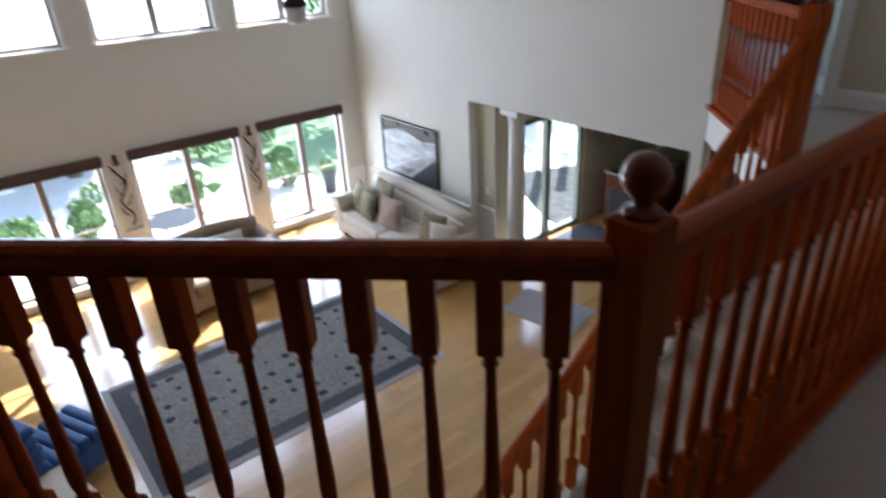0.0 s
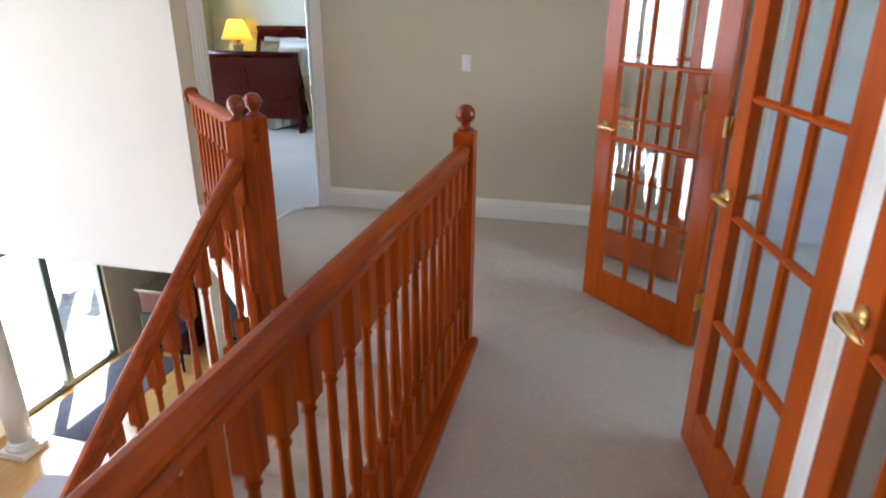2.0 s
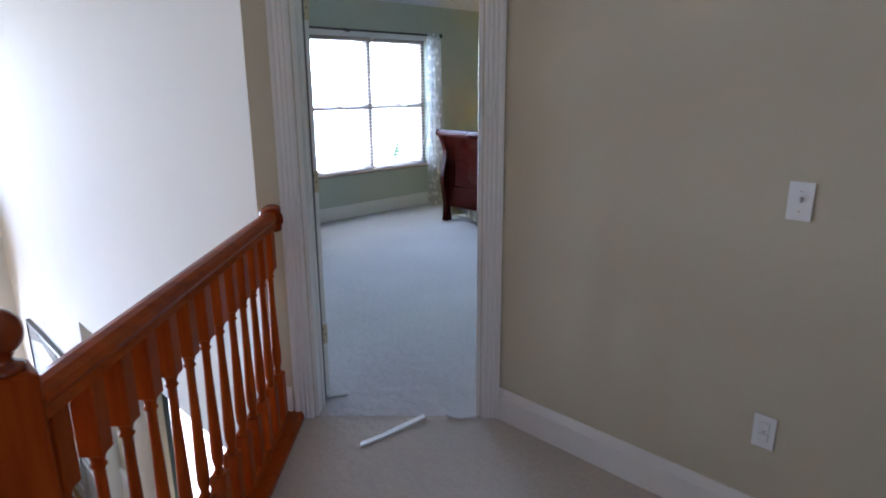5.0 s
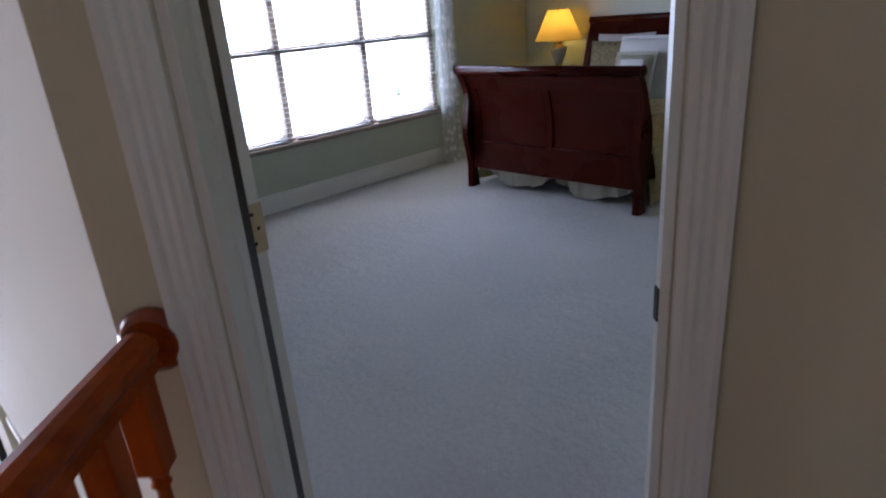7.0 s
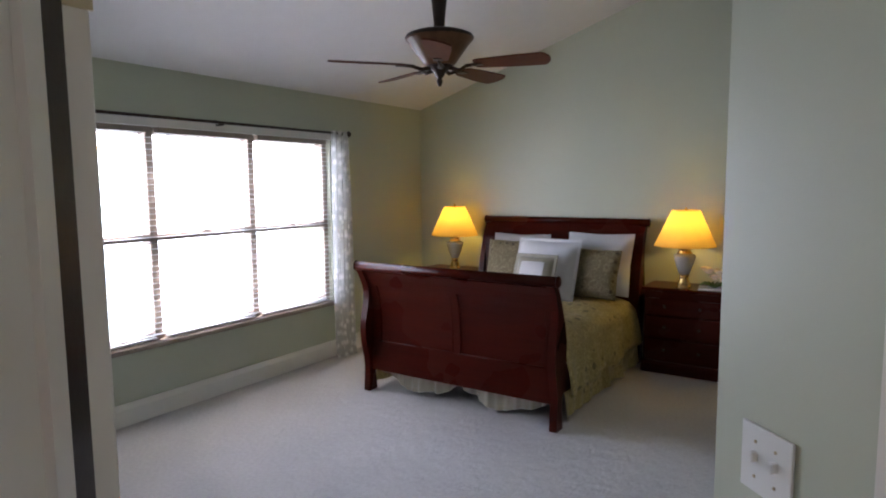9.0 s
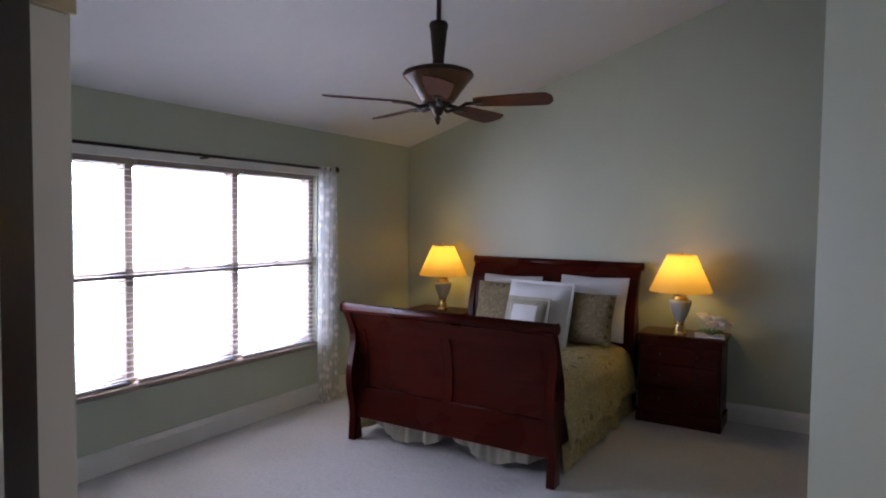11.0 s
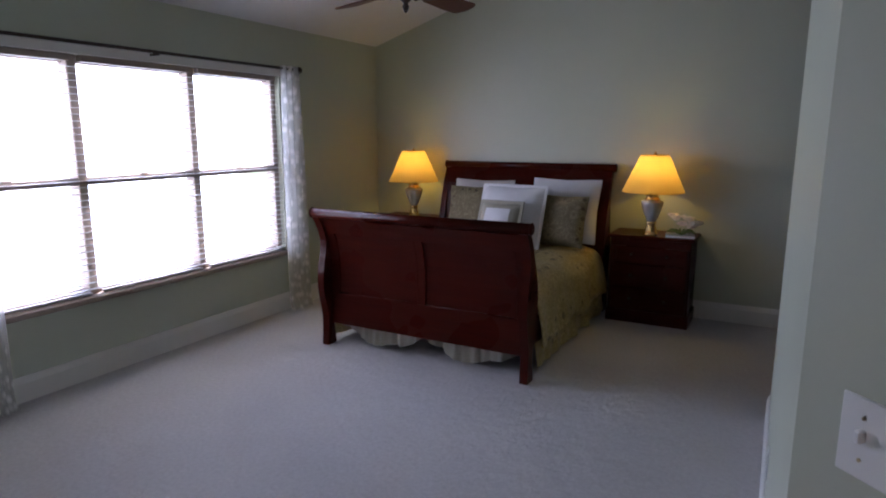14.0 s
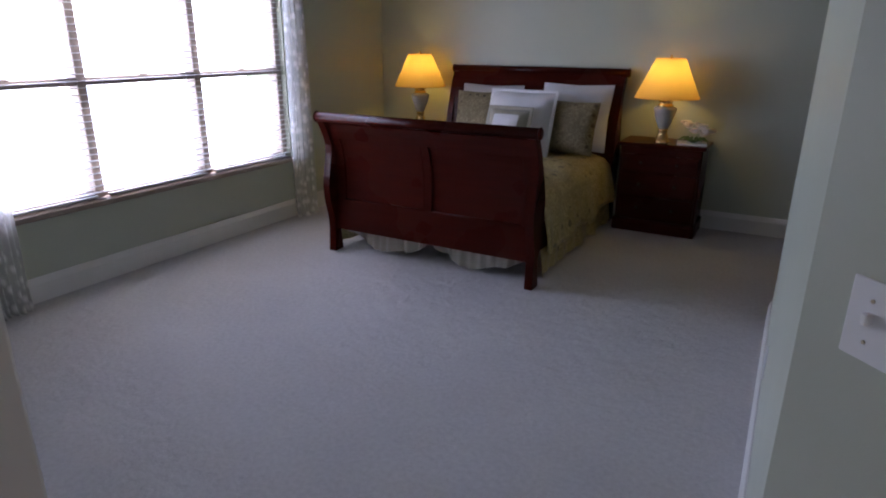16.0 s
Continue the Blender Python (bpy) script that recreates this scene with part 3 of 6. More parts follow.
# baseboards
baseboard((-1.98, 6.365), (0.70, 6.365))
for a, b in ((2.13, 1.93), (6.36, 5.495)):
    baseboard((0.70, a), (0.70, b))
baseboard((0.70, 1.93), (5.6, 1.93))
baseboard(tuple(DIAG0.xy), tuple((DIAG0 + (DIAG1 - DIAG0) * 0.09).xy))
baseboard((-6.19, 5.82), (-6.19, 11.35))
baseboard((-6.19, 11.35), (1.0, 11.35))
baseboard((-2.30, 9.44), (-2.30, 6.80))
baseboard((-2.302, 6.802), (-2.0, 6.50))


# casings
def casing(origin, ang, width, height, depth, lock_depth=None, stop=0.03):
    """A fluted white door casing with jambs round an opening; origin at its lower corner on the wall face."""
    m = Matrix.Translation(origin) @ Matrix.Rotation(ang, 4, "Z")
    w = 0.085
    ob = thing("door_casing", m, "white painted fluted door casing and jambs", "door casing")
    ob["kind"] = "structure"
    flute = [(0, 0), (0, 0.012), (0.012, 0.019), (0.022, 0.014), (0.03, 0.019), (0.042, 0.014), (0.05, 0.019), (0.062, 0.015), (0.072, 0.022), (w, 0.022), (w, 0)]
    ld = lock_depth or depth
    for sg, y in ((-1, 0.0), (1, depth)):
        for x, flip in ((-0.004, -1), (width + 0.004, 1)):
            if sg > 0 and flip > 0 and lock_depth:
                continue
            bm = bmesh.new()
            prism(bm, [(x + flip * a, y + sg * b) for a, b in flute], "z", 0, height + 0.004 + w)
            part("casing_leg", bm, M["white"], ob)
        bm = bmesh.new()
        prism(bm, [(y + sg * b, height + 0.004 + a) for a, b in flute], "x", -0.002, width + 0.002)
        part("casing_head", bm, M["white"], ob)
    bm = bmesh.new()
    box(bm, -0.001, 0.018, 0.001, depth - 0.001, 0, height)
    part("jamb", bm, M["white"], ob)
    bm = bmesh.new()
    box(bm, width - 0.018, width + 0.001, 0.001, ld - 0.001, 0, height)
    part("jamb", bm, M["white"], ob)
    bm = bmesh.new()
    box(bm, 0.018, width - 0.018, 0.001, depth - 0.001, height - 0.018, height + 0.001)
    part("head_jamb", bm, M["white"], ob)
    for x in (0.018, width - 0.026)[:1 if lock_depth else 2]:
        bm = bmesh.new()
        box(bm, x, x + 0.008, stop, stop + 0.036, 0, height - 0.018)
        part("door_stop", bm, M["white"], ob)
    return ob


dcas = casing(DIAG0 + (DIAG1 - DIAG0).normalized() * DOOR_S0, radians(45), DOOR_S1 - DOOR_S0, DOOR_H, 0.17, 0.022, 0.074)
casing(Vector((0.70, 4.60, 0)), radians(-90), 1.51, 2.175, 0.12)
casing(Vector((0.70, 5.40, 0)), radians(-90), 0.70, 2.175, 0.12)
casing(Vector((0.70, 3.02, 0)), radians(-90), 0.695, 2.175, 0.12)


def hinge(parent, m):
    bm = bmesh.new()
    rbox(bm, -0.001, 0.003, 0.0, 0.040, -0.05, 0.05, 0.001, 1)
    lathe(bm, [(0.006, -0.048), (0.006, 0.048)], 8, None, 0.003, -0.003)
    h = part("hinge", bm, M["steel"], parent, "brass butt hinge", m)
    for z, y in ((-0.03, 0.012), (0.0, 0.024), (0.03, 0.014)):
        bm = bmesh.new()
        lathe(bm, [(0.004, 0), (0.004, 0.0015)], 8, pose(0.003, y, z, 0, 90, 0))
        part("screw", bm, M["bronze"], h)


# shade of the hinge-side rebate, put in as a dark strip behind the stop
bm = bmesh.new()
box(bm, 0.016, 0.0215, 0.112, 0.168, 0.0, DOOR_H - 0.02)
part("door_gasket", bm, M["bronze"], dcas, "dark brown strip standing in for the shaded jamb rebate on the hinge side")
bm = bmesh.new()
rbox(bm, -0.002, 0.002, 0.002, 0.021, 0.92, 0.985, 0.001, 1)
part("strike_plate", bm, M["bronze"], dcas, "dark metal strike plate", pose(DOOR_S1 - DOOR_S0 - 0.019, 0, 0))
# the bedroom door itself stands open inside, flat against the wall
dleaf = thing("door_bedroom", dcas.matrix_world @ pose(0.006, 0.171, 0, 0, 0, 138), "white painted bedroom door standing wide open", "door")
bm = bmesh.new()
rbox(bm, 0.0, 0.75, -0.042, 0.0, 0.012, 2.145, 0.003, 1)
part("leaf", bm, M["white"], dleaf)
for x0, x1, z0, z1 in ((0.1, 0.34, 0.2, 0.85), (0.40, 0.64, 0.2, 0.85), (0.1, 0.34, 0.98, 1.98), (0.40, 0.64, 0.98, 1.98)):
    bm = bmesh.new()
    rbox(bm, x0, x1, -0.047, 0.005, z0, z1, 0.006, 1)
    part("raised_panel", bm, M["white"], dleaf)
for z in (0.34, 1.09, 1.84):
    hinge(dleaf, pose(-0.001, -0.003, z, 0, 0, 180))


# ---------------- railings ----------------
RAIL = [(-0.032, -0.03), (-0.022, -0.036), (0.022, -0.036), (0.032, -0.03), (0.026, -0.012), (0.034, 0.004), (0.032, 0.02), (0.018, 0.032), (0, 0.036), (-0.018, 0.032), (-0.032, 0.02), (-0.034, 0.004), (-0.026, -0.012)]
RAIL_Z = 0.962


def baluster_mesh(h, name):
    """A square-ended turned baluster of height h."""
    bm = bmesh.new()
    s = 0.026
    rbox(bm, -s, s, -s, s, h - 0.175, h, 0.003, 1)
    rbox(bm, -s, s, -s, s, 0.0, 0.215, 0.003, 1)
    a, b = 0.21, h - 0.17
    n = b - a
    lathe(bm, [(0.013, a), (0.019, a + 0.014), (0.013, a + 0.028), (0.0195, a + 0.06), (0.0205, a + 0.10), (0.0175, a + 0.2), (0.013, a + n * 0.75), (0.0125, b - 0.045), (0.019, b - 0.036), (0.014, b - 0.028), (0.018, b - 0.014), (0.0235, b)], 10)
    return mesh_of(name, bm, M["rail_wood"])


def newel(parent, x, y, z0, top, ang=0.0, w=0.046):
    """A square newel post with chamfered shoulders and a ball finial."""
    bm = bmesh.new()
    rbox(bm, -w, w, -w, w, z0, top, 0.006, 2)
    rbox(bm, -w - 0.012, w + 0.012, -w - 0.012, w + 0.012, z0, z0 + 0.11, 0.006, 1)
    for v in [v for v in bm.verts if v.co.z > top - 0.004]:
        v.co.x *= 0.86
        v.co.y *= 0.86
    post = part("newel_post", bm, M["rail_wood"], parent, "", pose(x, y, 0, 0, 0, ang))
    bm = bmesh.new()
    c, r = top + 0.070, 0.0435
    lathe(bm, [(0.036, top - 0.002), (0.038, top + 0.006), (0.034, top + 0.012), (0.022, top + 0.016), (0.019, top + 0.024), (0.023, top + 0.029)] + [(r * math.sin(a), c - r * math.cos(a)) for a in [0.56 + i * 0.257 for i in range(11)]], 20)
    part("ball_finial", bm, M["rail_gloss"], post, "polished round wooden ball")
    return post


def level_rail(parent, p0, p1, n, pitch=1.0):
    """A level handrail with its shoe and n balusters between two posts."""
    p0, p1 = Vector(p0), Vector(p1)
    d = (p1 - p0).normalized() * 0.046
    bm = bmesh.new()
    sweep(bm, RAIL, (*(p0 + d), RAIL_Z), (*(p1 - d), RAIL_Z))
    part("handrail", bm, M["rail_wood_y"], parent, "moulded red stained handrail")
    bm = bmesh.new()
    sweep(bm, [(-0.03, 0.0), (0.03, 0.0), (0.026, 0.018), (0.02, 0.022), (-0.02, 0.022), (-0.026, 0.018)], (*(p0 + d), 0.036), (*(p1 - d), 0.036))
    part("shoe_rail", bm, M["rail_wood_y"], parent)
    bm = bmesh.new()
    sweep(bm, [(-0.085, 0.0), (0.085, 0.0), (0.085, 0.022), (0.075, 0.036), (-0.075, 0.036), (-0.085, 0.022)], (*p0, 0.0), (*p1, 0.0))
    part("nosing_board", bm, M["rail_wood_y"], parent)
    ang = math.degrees(math.atan2(d.y, d.x))
    for i in range(n):
        p = p0.lerp(p1, pitch * (i + 0.75) / (n + 0.5))
        part("baluster", LEVEL_BAL, None, parent, "", pose(p.x, p.y, 0.056, 0, 0, ang))


LEVEL_BAL = baluster_mesh(RAIL_Z - 0.036 - 0.056 + 0.004, "baluster")
NS, NC, NA, NB = (-0.423, 1.112), (-0.423, 4.362), (-1.51, 4.325), (-1.515, 4.481)
NL, ROS = (-1.50, 0.035), (-2.697, 5.663)
hall_rail = thing("hall_railing", pose(0, 0, 0), "red stained oak balustrade with turned balusters and ball-topped newels", "railing")
newel(hall_rail, *NS, -0.3, 1.05)
newel(hall_rail, *NC, -0.3, 1.05)
newel(hall_rail, *NL, -0.3, 1.05, 45)
level_rail(hall_rail, NS, NC, 27)
level_rail(hall_rail, NL, NS, 11, 0.972)
gallery = thing("gallery_railing", pose(0, 0, 0), "red stained oak gallery balustrade ending in a wall rosette", "railing")
newel(gallery, *NB, -0.3, 1.05, 0)
level_rail(gallery, NB, ROS, 13)
bm = bmesh.new()
lathe(bm, [(0.062, 0), (0.062, 0.012), (0.052, 0.02), (0.045, 0.026)], 20)
part("rosette", bm, M["rail_gloss"], gallery, "round wooden wall rosette", Matrix.Translation((-2.692, 5.668, RAIL_Z)) @ Matrix.Rotation(radians(45), 4, "Z") @ Matrix.Rotation(radians(90), 4, "X"))

# staircase: carpeted flight from the hall down to the great room
RISE, RUN, TOP_Y = 0.1823, 0.2565, 4.36
stair = thing("staircase", pose(0, 0, 0), "carpeted straight staircase with red stained oak balustrade", "staircase")
stair["kind"] = "structure"
for i in range(14):
    z, y = -RISE * (i + 1), TOP_Y - RUN * i
    bm = bmesh.new()
    rbox(bm, -1.50, -0.37, y - RUN - 0.025, y, z - RISE - 0.02, z, 0.012, 2)
    part("step", bm, M["carpet"], stair)
bm = bmesh.new()
sl = RISE / RUN
prism(bm, [(TOP_Y + 0.03, -0.02), (TOP_Y - 14.6 * RUN, -0.02 - 14.6 * RISE), (TOP_Y - 14.6 * RUN, LOW), (TOP_Y - 13.5 * RUN, LOW), (TOP_Y + 0.03, -0.36)], "x", -1.545, -1.502)
part("stringer", bm, M["white"], stair, "white painted outer stringer")
stair_rail = thing("stair_railing", pose(0, 0, 0), "red stained oak stair balustrade sloping down", "railing")
newel(stair_rail, *NA, -0.35, 1.055)
bm = bmesh.new()
sweep(bm, RAIL, (NA[0], NA[1] + 0.04, RAIL_Z - 0.008), (NB[0], NB[1] - 0.04, RAIL_Z - 0.008))
part("linking_rail", bm, M["rail_wood_y"], stair_rail)


def rail_line(y):
    return 0.885 - (4.28 - y) * sl


bm = bmesh.new()
sweep(bm, RAIL, (-1.51, 4.28, rail_line(4.28) - 0.03), (-1.51, 0.80, rail_line(0.80) - 0.03))
part("handrail", bm, M["rail_wood_y"], stair_rail, "sloping moulded handrail")
STAIR_BAL = baluster_mesh(0.86, "baluster")
for i in range(13):
    for f in (0.28, 0.78):
        y = TOP_Y - RUN * (i + f)
        zt = rail_line(y) - 0.065
        part("baluster", STAIR_BAL, None, stair_rail, "", pose(-1.51, y, zt - 0.86))
newel(stair_rail, -1.51, 0.76, LOW, LOW + 1.12)


# ---------------- French doors ----------------
def french_door(m, width, label, hinge_left=True):
    """A fifteen-light door; local x runs from the hinge to the lock, y is its thickness."""
    ob = thing("french_door", m, label, "door", "glazed hall doors")
    t, H, st, br, tr = 0.02, 2.15, 0.105, 0.187, 0.115
    for x0 in (0.0, width - st):
        bm = bmesh.new()
        rbox(bm, x0, x0 + st, -t, t, 0.012, H, 0.003, 1)
        part("stile", bm, M["door_wood"], ob)
    for z0, z1 in ((0.012, br), (H - tr, H)):
        bm = bmesh.new()
        rbox(bm, st, width - st, -t + 0.001, t - 0.001, z0, z1, 0.003, 1)
        part("door_rail", bm, M["door_wood"], ob)
    cols, rows = 3, 5
    cw, rh = (width - 2 * st) / cols, (H - tr - br) / rows
    for c in range(1, cols):
        bm = bmesh.new()
        x = st + c * cw
        prism(bm, [(x - 0.012, -0.006), (x - 0.004, -0.016), (x + 0.004, -0.016), (x + 0.012, -0.006), (x + 0.012, 0.006), (x + 0.004, 0.016), (x - 0.004, 0.016), (x - 0.012, 0.006)], "z", br, H - tr)
        part("muntin", bm, M["door_wood"], ob)
    for r in range(1, rows):
        bm = bmesh.new()
        z = br + r * rh
        prism(bm, [(-0.006, z - 0.012), (-0.0165, z - 0.004), (-0.0165, z + 0.004), (-0.006, z + 0.012), (0.006, z + 0.012), (0.0165, z + 0.004), (0.0165, z - 0.004), (0.006, z - 0.012)], "x", st, width - st)
        part("muntin", bm, M["door_wood"], ob)
    for c in range(cols):
        for r in range(rows):
            bm = bmesh.new()
            box(bm, st + c * cw + 0.006, st + (c + 1) * cw - 0.006, -0.002, 0.002, br + r * rh + 0.006, br + (r + 1) * rh - 0.006)
            part("pane", bm, M["door_glass"], ob, "clear glass pane").visible_shadow = False
    hx = width - 0.055
    for sg in (-1, 1):
        bm = bmesh.new()
        lathe(bm, [(0.027, 0), (0.027, 0.005), (0.02, 0.01), (0.010, 0.014), (0.009, 0.05)], 16, pose(hx, sg * t, 0.985, 90 if sg < 0 else -90))
        tube(bm, [(hx, sg * (t + 0.045), 0.985), (hx - 0.02, sg * (t + 0.052), 0.988), (hx - 0.06, sg * (t + 0.05), 0.986), (hx - 0.095, sg * (t + 0.044), 0.982), (hx - 0.108, sg * (t + 0.042), 0.984)], [0.010, 0.011, 0.009, 0.0075, 0.004], 8)
        part("lever_handle", bm, M["brass"], ob, "polished brass lever handle")
    for z in (0.25, 1.08, 1.8):
        bm = bmesh.new()
        rbox(bm, -0.003, 0.0, -t - 0.001, t + 0.004, z - 0.045, z + 0.045, 0.001, 1)
        rbox(bm, -0.038, 0.0, -t - 0.003, -t, z - 0.045, z + 0.045, 0.001, 1)
        lathe(bm, [(0.006, z - 0.05), (0.006, z + 0.05)], 8, None, -0.004, -t - 0.004)
        part("hinge", bm, M["brass"], ob, "brass hinge")
    return ob


def door_pose(hx, hy, fx, fy):
    return pose(hx, hy, 0, 0, 0, math.degrees(math.atan2(fy - hy, fx - hx)))


french_door(door_pose(0.675, 4.572, 0.155, 5.095), 0.74, "orange stained fifteen-light French door swung open into the hall")
french_door(door_pose(0.682, 5.37, 0.155, 5.86), 0.70, "orange stained fifteen-light door swung open behind another")
french_door(door_pose(0.70, 3.115, 0.575, 3.845), 0.74, "orange stained fifteen-light French door standing slightly ajar")
french_door(door_pose(0.702, 2.352, 0.69, 2.995), 0.643, "closed orange stained fifteen-light French door")


# ---------------- switches and outlets ----------------
def wall_plate(name, m, label, gangs=1, outlet=False):
    """A cover plate; local x along the wall, z up, -y out of it."""
    ob = thing(name, m, label, "outlet" if outlet else "light switch")
    w = 0.035 + 0.023 * (gangs - 1)
    bm = bmesh.new()
    rbox(bm, -w, w, -0.006, 0.0, -0.058, 0.058, 0.0025, 2)
    part("cover_plate", bm, M["plate"], ob)
    for g in range(gangs):
        x = (g - (gangs - 1) / 2) * 0.046
        if outlet:
            for z in (-0.02, 0.02):
                bm = bmesh.new()
                rbox(bm, x - 0.016, x + 0.016, -0.0085, -0.005, z - 0.014, z + 0.014, 0.003, 2)
                part("socket", bm, M["plate"], ob)
        else:
            bm = bmesh.new()
            rbox(bm, x - 0.005, x + 0.005, -0.017, -0.004, -0.004, 0.014, 0.002, 1)
            part("toggle", bm, M["plate"], ob)
        for z in (-0.03, 0.03):
            bm = bmesh.new()
            lathe(bm, [(0.003, 0), (0.003, 0.0015)], 8, pose(x, -0.006, 0 if outlet else z, 90))
            part("screw", bm, M["steel"], ob)
    return ob


wall_plate("light_switch", pose(-0.838, 6.365, 1.178), "white toggle switch plate on the beige hall wall")
wall_plate("outlet", pose(-0.848, 6.365, 0.408), "white double outlet on the beige hall wall", 1, True)
wall_plate("light_switch", pose(-2.205, 6.705, 1.165, 0, 0, -45), "white two-gang toggle switch plate on the sage wall", 2)
wall_plate("outlet", pose(-2.30, 8.3, 0.32, 0, 0, -90), "white outlet on the sage partition wall", 1, True)
wall_plate("light_switch", pose(-7.471, 5.621, -0.87), "small white plate above the framed picture")


# ---------------- windows ----------------
def casement_window(name, y0, y1, z0, z1, x, label, shade=False):
    """A two-light window in a wall that faces +x."""
    ob = thing(name, pose(x, (y0 + y1) / 2, z0), label, "window")
    ob["kind"] = "structure"
    w, h = y1 - y0, z1 - z0
    f = 0.05
    for a, b, c, d in ((-w / 2, -w / 2 + f, 0, h), (w / 2 - f, w / 2, 0, h), (-0.045, 0.045, f, h - f), (-w / 2 + f, w / 2 - f, 0, f), (-w / 2 + f, w / 2 - f, h - f, h)):
        bm = bmesh.new()
        rbox(bm, -0.15, -0.07, a, b, c, d, 0.006, 1)
        part("window_frame", bm, M["frame_tan"], ob)
    zm = h * 0.42
    for a, b in ((-w / 2 + f, -0.045), (0.045, w / 2 - f)):
        bm = bmesh.new()
        rbox(bm, -0.125, -0.095, a, b, zm - 0.015, zm + 0.015, 0.004, 1)
        part("glazing_bar", bm, M["frame_tan"], ob)
        bm = bmesh.new()
        box(bm, -0.112, -0.108, a, b, f, h - f)
        part("pane", bm, M["glass"], ob).visible_shadow = False
    for a, b in ((-w / 2 - 0.07, -w / 2 + 0.004), (w / 2 - 0.004, w / 2 + 0.07)):
        bm = bmesh.new()
        rbox(bm, 0.0, 0.02, a, b, -0.05, h + 0.06, 0.004, 1)
        part("window_casing", bm, M["white"], ob)
    bm = bmesh.new()
    rbox(bm, -0.15, 0.05, -w / 2 - 0.07, w / 2 + 0.07, -0.035, 0.002, 0.006, 1)
    part("window_sill", bm, M["white"], ob)
    if shade:
        sh = thing("woven_shade", pose(x, (y0 + y1) / 2, z1), "dark woven wood shade drawn up under the window head", "window shade", "woven shades")
        bm = bmesh.new()
        rbox(bm, -0.06, 0.055, -w / 2 - 0.03, w / 2 + 0.03, -0.09, 0.03, 0.012, 2)
        part("valance", bm, M["shade_wood"], sh)
        for i in range(2):
            bm = bmesh.new()
            rbox(bm, 0.03, 0.062, -w / 2 - 0.025, w / 2 + 0.025, -0.115 + i * 0.04, -0.085 + i * 0.04, 0.008, 1)
            part("fold", bm, M["shade_wood"], sh)
    return ob


for i, (y0, y1) in enumerate(WIN):
    casement_window("window_%d" % (i + 1), y0, y1, -2.593, -0.89, -8.90, "tall two-light window with taupe frame onto the garden", True)
    casement_window("window_%d" % (i + 4), y0, y1, 0.521, 2.065, -8.90, "high two-light clerestory window with taupe frame")

# chair rail and wainscot boards along the great room walls
for a, b in (((-8.90, 5.33), (-8.90, 5.621)), ((-8.90, 3.55), (-8.90, 3.73)), ((-8.90, 1.65), (-8.90, 1.88)), ((-8.90, 5.621), (-6.08, 5.621))):
    bm = bmesh.new()
    sweep(bm, [(0, 0.70), (0.018, 0.705), (0.018, 0.735), (0.03, 0.745), (0.03, 0.77), (0.012, 0.785), (0, 0.79)], (*a, LOW), (*b, LOW))
    sweep(bm, [(0, 0.0), (0.014, 0.0), (0.014, 0.12), (0.008, 0.70), (0, 0.70)], (*a, LOW), (*b, LOW))
    solid("wainscot", bm, M["white"], "white painted wainscot with a chair rail")
for i in range(4):
    bm = bmesh.new()
    x = -8.75 + i * 0.67
    for x0, x1, z0, z1 in ((x, x + 0.03, 0.18, 0.64), (x + 0.55, x + 0.58, 0.18, 0.64), (x + 0.03, x + 0.55, 0.18, 0.21), (x + 0.03, x + 0.55, 0.61, 0.64)):
        rbox(bm, x0, x1, 5.592, 5.610, LOW + z0, LOW + z1, 0.004, 1)
    solid("wainscot_panel_trim", bm, M["white"], "white picture-frame panel moulding")

# wrought iron vine on each pier between the windows
for yc in (1.76, 3.64):
    vine = thing("iron_wall_sconce", pose(-8.90, yc, -1.15), "bronzed iron vine candle sconce on the wall", "wall sconce", "vine sconces")
    bm = bmesh.new()
    tube(bm, [(0.02, 0.06 * math.sin(i * 0.9), -0.75 + i * 0.07) for i in range(13)], 0.012, 6)
    for i in range(5):
        s = 1 if i % 2 else -1
        tube(bm, [(0.02, 0, -0.6 + i * 0.15), (0.035, s * 0.06, -0.55 + i * 0.15), (0.03, s * 0.085, -0.46 + i * 0.15)], 0.009, 6)
    part("stem", bm, M["bronze"], vine)
    bm = bmesh.new()
    lathe(bm, [(0.02, 0.13), (0.05, 0.15), (0.055, 0.165), (0.03, 0.17), (0.028, 0.28)], 12, None, 0.06, 0)
    part("candle_cup", bm, M["alabaster"], vine)

